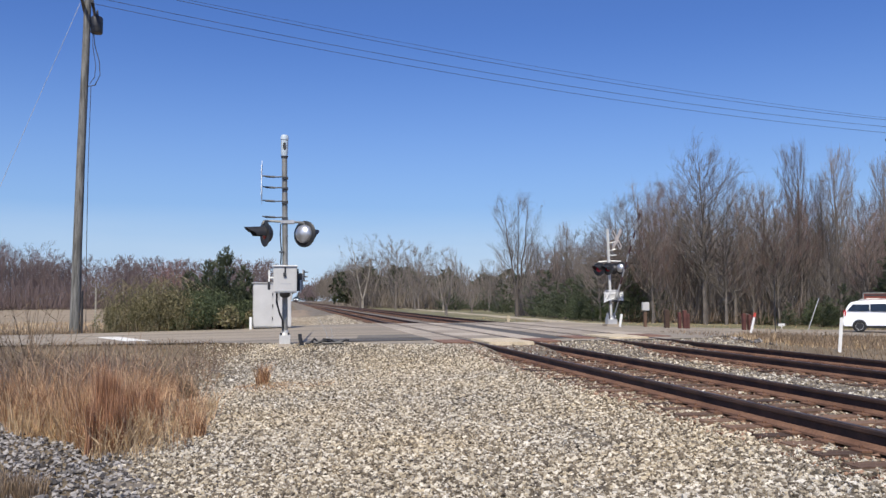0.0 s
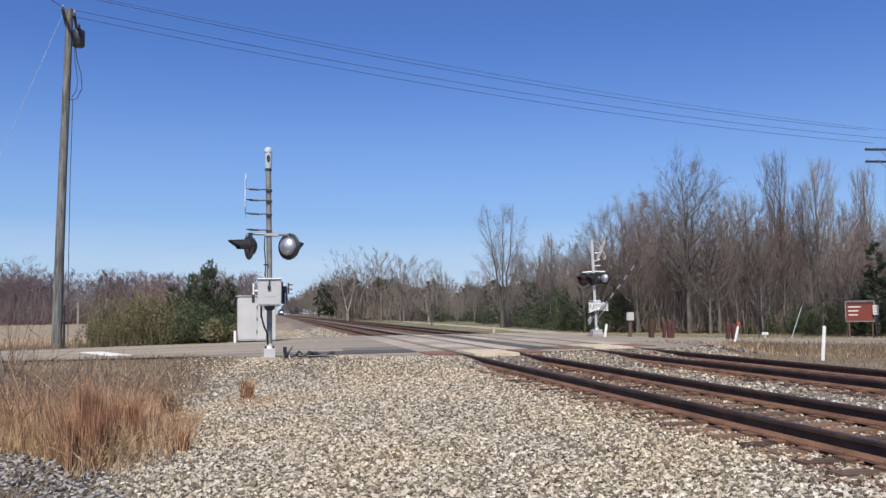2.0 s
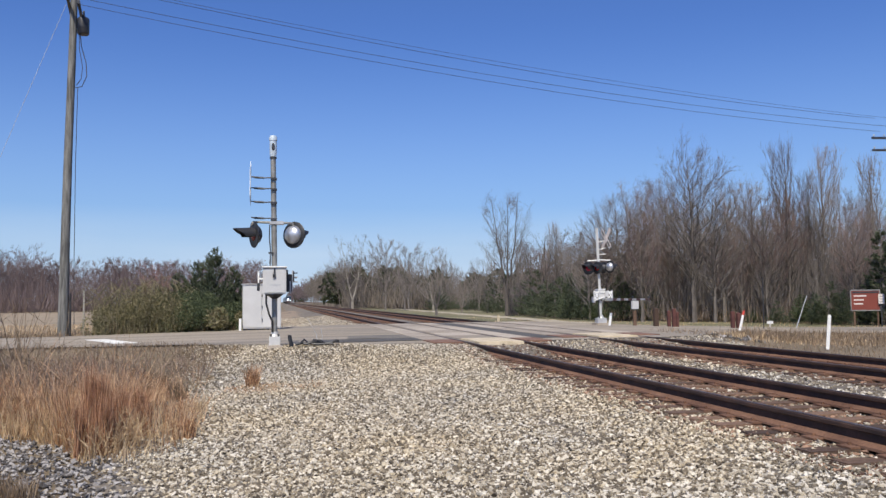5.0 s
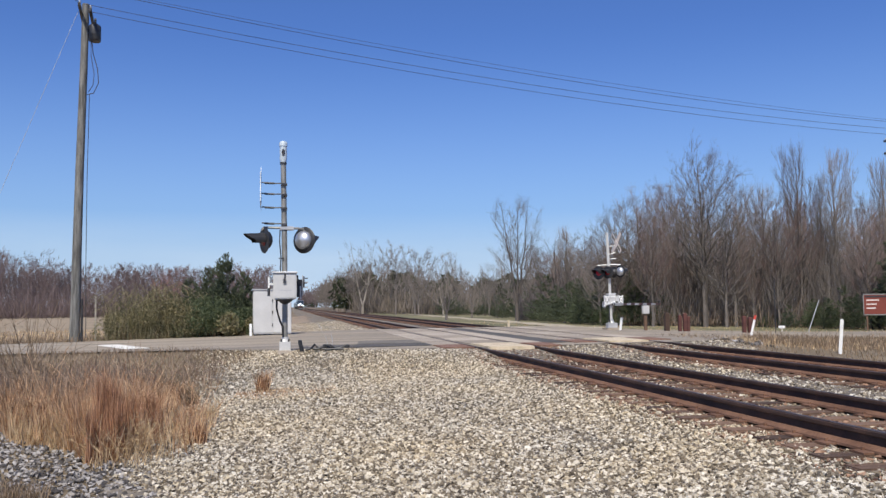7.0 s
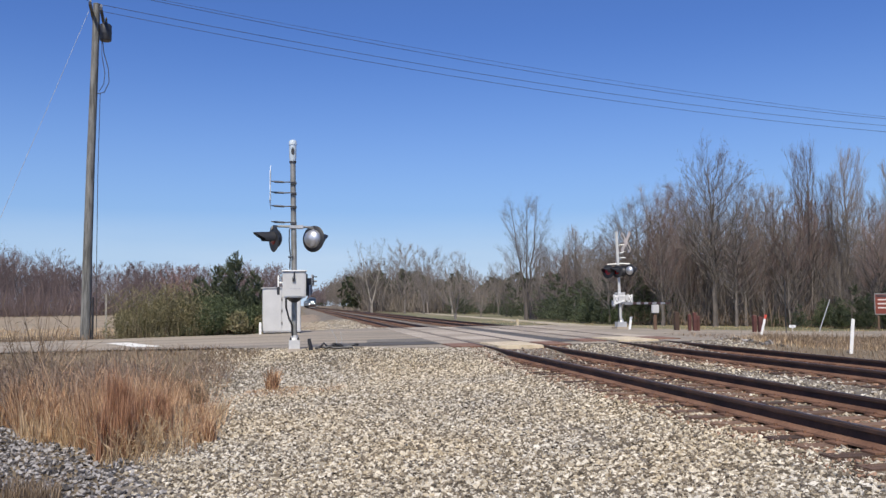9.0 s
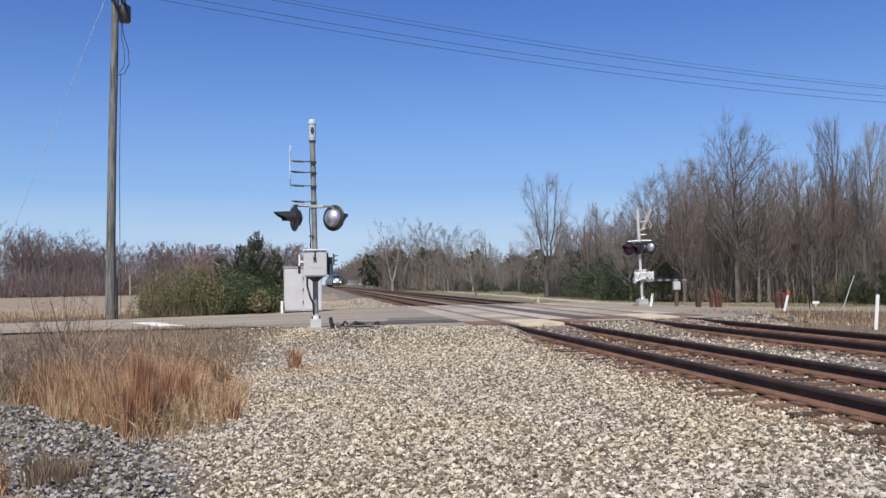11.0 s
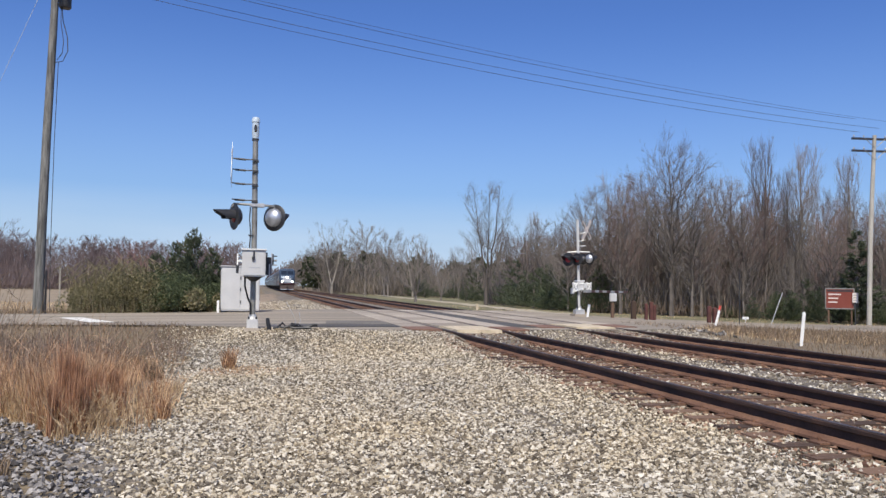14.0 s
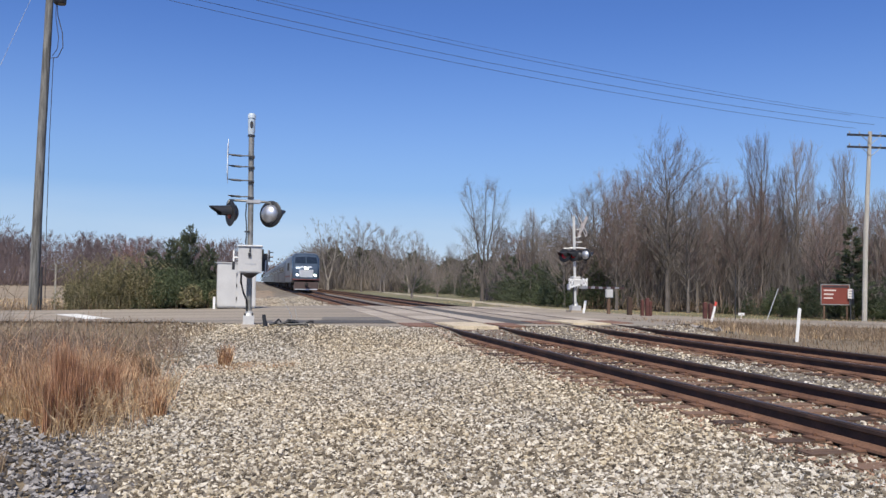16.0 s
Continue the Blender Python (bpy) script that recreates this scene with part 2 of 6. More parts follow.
def part(name, mesh, material, parent, label="", bevel=0.0, smooth=False, at=None):
    ob = new(name, mesh.data(name, material, bevel, smooth))
    ob.parent = parent
    if at is not None:
        ob.matrix_basis = at
    return tagged(ob, label)


def thing(name, at, label, category, group="", kind=""):
    ob = new(name)
    ob.matrix_basis = at if isinstance(at, Matrix) else pose(*at)
    return tagged(ob, label, category, group, kind)


def solid(name, mesh, material, label, category="", kind="", bevel=0.0, smooth=False, at=None, group=""):
    ob = new(name, mesh.data(name, material, bevel, smooth))
    if at is not None:
        ob.matrix_basis = at
    return tagged(ob, label, category, group, kind)


def raw(name, v, f_start, f_total, loops, material):
    """A large mesh straight from arrays."""
    me = bpy.data.meshes.new(name)
    me.vertices.add(len(v))
    me.vertices.foreach_set("co", np.asarray(v, dtype=np.float32).ravel())
    me.loops.add(len(loops))
    me.loops.foreach_set("vertex_index", np.asarray(loops, dtype=np.int32))
    me.polygons.add(len(f_start))
    me.polygons.foreach_set("loop_start", np.asarray(f_start, dtype=np.int32))
    me.polygons.foreach_set("loop_total", np.asarray(f_total, dtype=np.int32))
    me.update(calc_edges=True)
    me.validate()
    me.polygons.foreach_set("use_smooth", [False] * len(me.polygons))
    me.materials.append(material)
    return me


def tris(name, v, f, material):
    f = np.asarray(f)
    return raw(name, v, np.arange(len(f)) * 3, np.full(len(f), 3), f.ravel(), material)


# ---- lie of the land ----
RAILS = (4.92, 6.43, 8.93, 10.44)
RZ = ((-300, -60, -20, -8, 0, 3, 13, 17, 22, 30, 45, 80, 300), (-1.2, -0.6, -0.3, -0.15, -0.02, 0, 0, -0.20, -0.40, -0.70, -1.0, -1.2, -1.3))
RC = ((-300, -8, 4, 12, 18, 24, 30, 40, 60, 120, 300), (31.5, 31.5, 31.5, 32.3, 34.5, 37.3, 39.8, 42.6, 46, 52, 60))
RW = ((-300, -8, -3, 0, 3, 12, 15, 19, 300), (4.5, 4.6, 6.2, 8.0, 9.6, 9.4, 7.0, 4.9, 4.4))
PZ = ((-1500, -200, -40, -12, -5, -2, 0, 2, 3.9, 4.4, 11.0, 11.6, 13.2, 16, 22, 30, 45, 100, 1500),
      (-2.0, -1.2, -0.75, -0.72, -0.66, -0.60, -0.52, -0.40, -0.29, -0.205, -0.205, -0.25, -0.45, -0.44, -0.62, -0.90, -1.15, -1.3, -1.6))


def gz(x, y):
    """Height of the ground."""
    x, y = np.asarray(x, float), np.asarray(y, float)
    base = np.interp(x, *PZ) + 0.03 * np.sin(x * 0.9 + 1.3) * np.cos(y * 0.7) * (np.abs(x - 7.7) > 4.5)
    d = np.abs(y - np.interp(x, *RC)) - np.interp(x, *RW)
    w = np.clip(1 - d / 4.5, 0, 1)
    w = w * w * (3 - 2 * w)
    z = base + (np.interp(x, *RZ) - 0.035 - base) * w
    return z + 0.31 * np.exp(-((x - 0.2) / 2.6) ** 2 - ((y - 20.9) / 1.7) ** 2) * (1 - w ** 6)


def sheet(name, xs, ys, material, lift=0.0, edge=None, kind="structure", label="", category="ground"):
    """A patch of ground; edge(x, y) may push its points sideways."""
    X, Y = np.meshgrid(xs, ys)
    if edge:
        X, Y = edge(X, Y)
    v = np.stack([X, Y, gz(X, Y) + lift], -1).reshape(-1, 3)
    nx, ny = len(xs), len(ys)
    i = (np.arange(ny - 1)[:, None] * nx + np.arange(nx - 1)[None, :]).ravel()
    loops = np.stack([i, i + 1, i + nx + 1, i + nx], 1).ravel()
    me = raw(name, v, np.arange(len(i)) * 4, np.full(len(i), 4), loops, material)
    me.polygons.foreach_set("use_smooth", [True] * len(me.polygons))
    return tagged(new(name, me), label, category, kind=kind)


def steps(*spans):
    out = []
    for a, b, n in spans:
        out += list(np.linspace(a, b, n, endpoint=False))
    return np.array(out + [spans[-1][1]])


WIDE_X = steps((-2000, -200, 12), (-200, -30, 18), (-30, 30, 80), (30, 200, 30), (200, 2000, 12))
WIDE_Y = steps((-400, -20, 8), (-20, 60, 110), (60, 300, 40), (300, 3000, 20))
sheet("ground", WIDE_X, WIDE_Y, M_SOIL, -0.02, label="dry winter grass and bare brown soil", category="ground")
sheet("field", steps((-420, -5.0, 60)), steps((46, 260, 40)), M_FIELD, 0.03, lambda X, Y: (X + 1.5 * np.sin(Y * 0.31) - np.clip((Y - 60) * 0.02, 0, 3), Y + 0.8 * np.sin(X * 0.2)),
      label="harvested tan stubble field beyond the road", category="field")
sheet("lawn", steps((13.5, 75, 40)), steps((47, 260, 60)), M_LAWN, 0.03, lambda X, Y: (X + np.clip((Y - 47) * 0.02, 0, 4) + 0.3 * np.sin(Y), Y + np.clip(X - 16, 0, 60) * 0.12),
      label="pale green and straw lawn beside the tracks", category="lawn")
sheet("lane", steps((17.4, 20.4, 6)), steps((45.5, 240, 70)), M_LANE, 0.06, lambda X, Y: (X + (Y - 45.5) * 0.045 + 0.25 * np.sin(Y * 0.4), Y + np.clip(X - 17, 0, 4) * 0.3), label="pale tan gravel lane beside the lawn", category="lane")
sheet("ballast_bed", steps((-1.6, 13.0, 60)), steps((-15, 25, 110)), M_BED, 0.0,
      lambda X, Y: (np.where(X < -1.5, X + 0.35 * np.sin(Y * 1.1) + 0.25 * np.sin(Y * 2.7 + 1), X), Y), label="grey crushed stone railway bed", category="ballast")
sheet("ballast_bed_far", steps((1.3, 12.6, 26)), steps((38, 900, 120)), M_BED, 0.0, label="grey crushed stone railway bed", category="ballast")
sheet("dirt_verge", steps((-0.7, 1.5, 10)), steps((37, 140, 60)), M_DIRT, 0.012, lambda X, Y: (X + 0.3 * np.sin(Y * 0.8) + (Y - 37) * 0.012, Y), label="bare brown dirt verge beside the track", category="dirt")

# ---- road ----
xs = steps((-300, -20, 30), (-20, 40, 90), (40, 300, 30))
us = np.linspace(-1, 1, 13)
X, U = np.meshgrid(xs, us)
Y = np.interp(X, *RC) + U * np.interp(X, *RW) + 0.05 * np.sin(X * 2.3) * (np.abs(U) > 0.99)
Zr = np.interp(X, *RZ) - 0.012 * np.abs(U) ** 2
nx = len(xs)
i = (np.arange(len(us) - 1)[:, None] * nx + np.arange(nx - 1)[None, :]).ravel()
tagged(new("road", raw("road", np.stack([X, Y, Zr], -1).reshape(-1, 3), np.arange(len(i)) * 4, np.full(len(i), 4), np.stack([i, i + 1, i + nx + 1, i + nx], 1).ravel(), M_ASPHALT)),
       "worn light grey asphalt road over the tracks", "road", kind="structure")


def road_patch(name, x0, x1, y0, y1, material, lift, label, skew=0.0, kind="structure"):
    n = 24
    v, f = [], []
    for k in range(n + 1):
        x = x0 + (x1 - x0) * k / n
        for y in (y0, y1):
            v.append((x + skew * (y - y0), y, float(np.interp(x + skew * (y - y0), *RZ)) + lift))
    for k in range(n):
        f.append((2 * k, 2 * k + 2, 2 * k + 3, 2 * k + 1))
    m = Mesh().add(v, f)
    return solid(name, m, material, label, "road marking" if "paint" in label else "pavement", kind)


road_patch("stop_line", -4.85, -4.10, 27.0, 31.3, M_STRIPE, 0.006, "white painted stop line on the asphalt", -0.42)
road_patch("asphalt_patch", 0.9, 3.94, 23.3, 24.9, M_PATCH, 0.006, "dark asphalt patch beside the rails", 0.15)
road_patch("asphalt_patch", 2.0, 3.94, 25.2, 27.4, M_PATCH2, 0.006, "older grey asphalt patch beside the rails", 0.1)
road_patch("asphalt_infill", 7.3, 8.05, 23.5, 40.2, M_PATCH, 0.006, "dark asphalt between the two tracks")


# ---- tracks ----
RAIL_OUT = [(-0.07, -0.17), (0.07, -0.17), (0.07, -0.155), (0.012, -0.13), (0.010, -0.05), (0.036, -0.036), (0.036, -0.006), (0.026, 0.0), (-0.026, 0.0), (-0.036, -0.006), (-0.036, -0.036), (-0.010, -0.05), (-0.012, -0.13), (-0.07, -0.155)]


def railroad_track(xa, xb, label):
    t = thing("railroad_track", (0, 0, 0), label, "railway track", "tracks")
    for x in (xa, xb):
        r = part("rail", Mesh().prism([(x + a, b) for a, b in RAIL_OUT], -12, 900), M_RAIL, t, "dark rusty steel rail")
        part("rail_head", Mesh().box((x, 444, 0.003), (0.05, 912, 0.006)), M_HEAD, r, "worn shiny running surface")
        part("rail_foot", Mesh().prism([(x - 0.082, -0.172), (x + 0.082, -0.172), (x + 0.078, -0.150), (x + 0.02, -0.118), (x - 0.02, -0.118), (x - 0.078, -0.150)], -12, 300), M_FOOT, r, "orange brown rusted rail foot")
        plates = Mesh()
        for k in range(180):
            plates.box((x, 2 + 0.5 * k, -0.170), (0.36, 0.19, 0.016))
            for sx in (-0.09, 0.09):
                plates.box((x + sx, 2 + 0.5 * k + 0.04, -0.155), (0.03, 0.02, 0.035))
        tagged(part("tie_plate", plates, M_FOOT, t, "rusty tie plates and spikes"), kind="stuff")
    return t


TRACKS = [railroad_track(RAILS[0], RAILS[1], "near railway track with rusty rails on wooden ties"), railroad_track(RAILS[2], RAILS[3], "far railway track with rusty rails on wooden ties")]


def stones(name, n, x0, x1, y0, y1, r0, r1, material, label, keep=None, seed=1, category="gravel"):
    """Crushed stones, each an uneven eight-sided lump sunk into the ground."""
    g = np.random.default_rng(seed)
    x, y = g.uniform(x0, x1, n), y0 + (y1 - y0) * g.uniform(0, 1, n) ** 1.35
    if keep:
        k = keep(x, y, g)
        x, y = x[k], y[k]
    n = len(x)
    r = g.uniform(r0, r1, n) * (0.75 + 0.5 * g.random(n) ** 3)
    base = np.array([(1, 0, 0), (0, 1, 0), (-1, 0, 0), (0, -1, 0), (0, 0, 1), (0, 0, -1)], float)
    v = base[None] * g.uniform(0.6, 1.35, (n, 6, 1)) + g.normal(0, 0.30, (n, 6, 3))
    a = g.normal(0, 1, (n, 4))
    a /= np.linalg.norm(a, axis=1)[:, None]
    w, p, q, s = a.T
    R = np.stack([1 - 2 * (q * q + s * s), 2 * (p * q - s * w), 2 * (p * s + q * w), 2 * (p * q + s * w), 1 - 2 * (p * p + s * s), 2 * (q * s - p * w), 2 * (p * s - q * w), 2 * (q * s + p * w), 1 - 2 * (p * p + q * q)], -1).reshape(n, 3, 3)
    v = np.einsum("nij,nkj->nki", R, v) * r[:, None, None] * np.array([1.0, 1.0, 0.80])
    v += np.stack([x, y, gz(x, y) + r * g.uniform(0.1, 0.55, n)], -1)[:, None]
    t = np.array([(0, 1, 4), (1, 2, 4), (2, 3, 4), (3, 0, 4), (1, 0, 5), (2, 1, 5), (3, 2, 5), (0, 3, 5)])
    f = (t[None] + 6 * np.arange(n)[:, None, None]).reshape(-1, 3)
    return tagged(new(name, tris(name, v.reshape(-1, 3), f, material)), label, category, kind="stuff")


def off_rails(x, y, g):
    ok = np.ones(len(x), bool)
    for r in RAILS:
        ok &= np.abs(x - r) > 0.09
    between = ((x > RAILS[0] - 0.56) & (x < RAILS[1] + 0.55)) | ((x > RAILS[2] - 0.55) & (x < RAILS[3] + 0.62))
    on_tie = np.abs((y - 2) % 0.5 - 0.0) < 0.135
    on_tie |= np.abs((y - 2) % 0.5 - 0.5) < 0.135
    ok &= ~(between & ((on_tie & (g.random(len(x)) < 0.72)) | (g.random(len(x)) < 0.30)))
    d = np.abs(y - np.interp(x, *RC)) - np.interp(x, *RW)
    ok &= d > 0.05 * g.random(len(x))
    return ok


def left_edge(x, y, g):
    return (x > -1.25 + 0.3 * np.sin(y * 1.1) + g.normal(0, 0.22, len(x))) & off_rails(x, y, g)


stones("gravel", 155000, -2.0, 4.75, 4.6, 23.5, 0.010, 0.029, M_STONE, "pale grey and tan crushed stone gravel", left_edge, 3)
stones("gravel", 24000, 4.6, 13.0, 5.0, 23.5, 0.016, 0.034, M_STONE, "pale crushed stone between the rails", off_rails, 4)
stones("gravel", 16000, -2.6, 4.7, 15.5, 24.5, 0.014, 0.032, M_STONE, "pale crushed stone gravel beside the road", lambda x, y, g: (x > -1.7 - 0.08 * (y - 15) + g.normal(0, 0.3, len(x))) & off_rails(x, y, g), 13)
stones("gravel", 22000, 4.2, 7.0, 5.0, 22.0, 0.014, 0.030, M_RUSTSTONE, "rust stained crushed stone along the near rails", lambda x, y, g: off_rails(x, y, g) & (g.random(len(x)) < np.where(np.abs(x - RAILS[0] + 0.1) < 0.45, 1.0, 0.5)), 14)
stones("gravel", 10000, 8.4, 11.0, 8.0, 22.0, 0.016, 0.032, M_RUSTSTONE, "rust stained crushed stone along the far rails", off_rails, 15)
stones("gravel", 14000, 0.2, 4.5, 38, 80, 0.025, 0.045, M_STONE, "crushed stone along the far track", off_rails, 5)
stones("rocks", 15000, -5.4, -0.6, 5.6, 13.5, 0.014, 0.036, M_ROCK, "blue grey broken rocks at the foot of the dry grass",
       lambda x, y, g: (y < 10.9 - 1.5 * (x + 2.45) + 0.2 * np.sin(x * 5)) & (x < -1.3 - (y - 7.6) * 0.15 + g.normal(0, 0.2, len(x))), 6, "rocks")
stones("rocks", 420, 12.4, 15.0, 22.6, 25.2, 0.03, 0.085, M_ROCK, "dark broken rocks heaped at the road's edge beyond the far track",
       lambda x, y, g: np.hypot((x - 13.6) / 1.3, (y - 23.6 - 0.35 * (x - 13.6)) / 0.7) < g.uniform(0.2, 1.1, len(x)), 16, "rocks")

# ---- crossing panels ----
crossing = thing("crossing_surface", (0, 0, 0), "concrete grade crossing panels between and beside the rails", "crossing", kind="structure")
for a, b, y0, n, gauge in ((RAILS[0] - 0.95, RAILS[0] - 0.12, 23.4, 7, 0), (RAILS[0] + 0.15, RAILS[1] - 0.15, 23.5, 7, 1), (RAILS[1] + 0.12, RAILS[1] + 0.85, 23.6, 7, 0),
                           (RAILS[2] - 0.85, RAILS[2] - 0.12, 25.0, 6, 0), (RAILS[2] + 0.15, RAILS[3] - 0.15, 25.4, 6, 1), (RAILS[3] + 0.12, RAILS[3] + 0.95, 25.6, 6, 0)):
    for k in range(n):
        part("panel", Mesh().box(((a + b) / 2, y0 + 2.42 * k + 1.19, -0.095), (b - a, 2.38, 0.21)), M_CONC, crossing, bevel=0.012)
    if gauge:
        part("end_panel", Mesh().box(((a + b) / 2, y0 - 1.17, -0.075), (b - a, 2.3, 0.22)), M_ENDPAD, crossing, "yellowish worn end panel", bevel=0.02)
    else:
        part("end_board", Mesh().box(((a + b) / 2, y0 - 0.85, -0.085), (b - a, 1.65, 0.2)), M_REDTIMBER, crossing, "red brown timber at the crossing's end", bevel=0.015)


# ---- crossing signals ----
def facing(c, d):
    """A pose at c whose z points along d and whose y stays upward."""
    return Matrix.Translation(c) @ Vector(d).to_track_quat("Z", "Y").to_matrix().to_4x4()


def signal_lamp(parent, c, d, lit, rear, size=1.0):
    m = facing(c, d) @ Matrix.Scale(size, 4)
    lamp = part("lamp", Mesh().lathe([(0.0, -0.02), (0.31, -0.02), (0.335, 0.0), (0.335, 0.012), (0.31, 0.016), (0.0, 0.016)], n=28), M_BLACK, parent, "round black lamp background", smooth=True, at=m)
    part("housing", Mesh().lathe([(0.235, -0.02), (0.23, -0.06), (0.20, -0.12), (0.12, -0.17), (0.0, -0.19)], n=20), rear, lamp, "domed lamp housing", smooth=True)
    part("lens", Mesh().lathe([(0.155, 0.02), (0.15, 0.035), (0.09, 0.055), (0.0, 0.062)], n=20), M_REDLENS if lit else M_REDDIM, lamp, "red lens", smooth=True)
    # visor: long over the lens, cut back to nothing at the sides
    hood, n, rows = Mesh(), 18, 6
    for r0 in (0.175, 0.168):
        v = []
        for j in range(rows + 1):
            for k in range(n + 1):
                a = math.pi * (-0.12 + 1.24 * k / n)
                reach = 0.26 + 0.25 * max(0.0, math.sin(a)) ** 0.8
                r = r0 * (1 - 0.10 * j / rows)
                v.append((r * math.cos(a), r * math.sin(a), 0.016 + reach * j / rows))
        hood.add(v, [(j * (n + 1) + k, j * (n + 1) + k + 1, (j + 1) * (n + 1) + k + 1, (j + 1) * (n + 1) + k) for j in range(rows) for k in range(n)])
    part("hood", hood, M_BLACK, lamp, "dark lamp visor", smooth=True)
    return lamp


def gate_arm(parent, at, length, tail=0.55):
    """The striped arm, lying along y, with its counterweights behind the pivot."""
    arm = part("gate_arm", Mesh().tube([(-0.16, 0, 0), (0.16, 0, 0)], 0.05, 10), M_DARK, parent, "striped crossing gate arm", at=at)
    n = 10
    step = (length - 0.5) / n
    for k in range(n):
        w = 0.10 - 0.004 * k
        part("stripe", Mesh().box((0, 0.5 + step * (k + 0.5), 0), (0.03, step, w)), M_BANDED if k % 2 else M_ALU, arm, "dark red band" if k % 2 else "white band")
    part("arm_bracket", Mesh().box((0.05, 0.3, 0), (0.012, 0.5, 0.12)).box((-0.05, 0.3, 0), (0.012, 0.5, 0.12)), M_ALU, arm, bevel=0.003)
    part("counterweight", Mesh().box((0.15, -tail, 0), (0.05, 0.34, 0.26)).box((-0.15, -tail, 0), (0.05, 0.34, 0.26)).box((0.13, 0.1 - tail / 2, 0), (0.02, tail + 0.05, 0.08)).box((-0.13, 0.1 - tail / 2, 0), (0.02, tail + 0.05, 0.08)), M_CASE, arm, "grey counterweights", bevel=0.006)
    for q in (0.35, 0.65, 0.98):
        part("arm_light", Mesh().lathe([(0.0, 0.0), (0.045, 0.0), (0.05, 0.07), (0.0, 0.08)], pose(0, length * q, 0.05), 10), M_DARK, arm, "small dark arm light", smooth=True)
    return arm


def crossbuck(parent, c, turn, paint=None, size=1.0, name="crossbuck"):
    paint = paint or M_WHITE
    m = Matrix.Translation(c) @ pose(0, 0, 0, 0, 0, turn) @ Matrix.Scale(size, 4)
    x = part(name, Mesh().box((0, 0, 0), (0.010, 1.22, 0.22), pose(0, 0, 0, 45)), paint, parent, "white crossbuck board", at=m, bevel=0.004)
    part("board", Mesh().box((0.014, 0, 0), (0.010, 1.22, 0.22), pose(0, 0, 0, -45)), paint, x, bevel=0.004)
    for s in (45, -45):
        for e in (-0.36, 0.36):
            part("lettering", Mesh().box((-0.008 if s > 0 else 0.022, e, 0), (0.004, 0.36, 0.09), pose(0, 0, 0, s)), M_BLACK, x, "dark lettering")
    return x


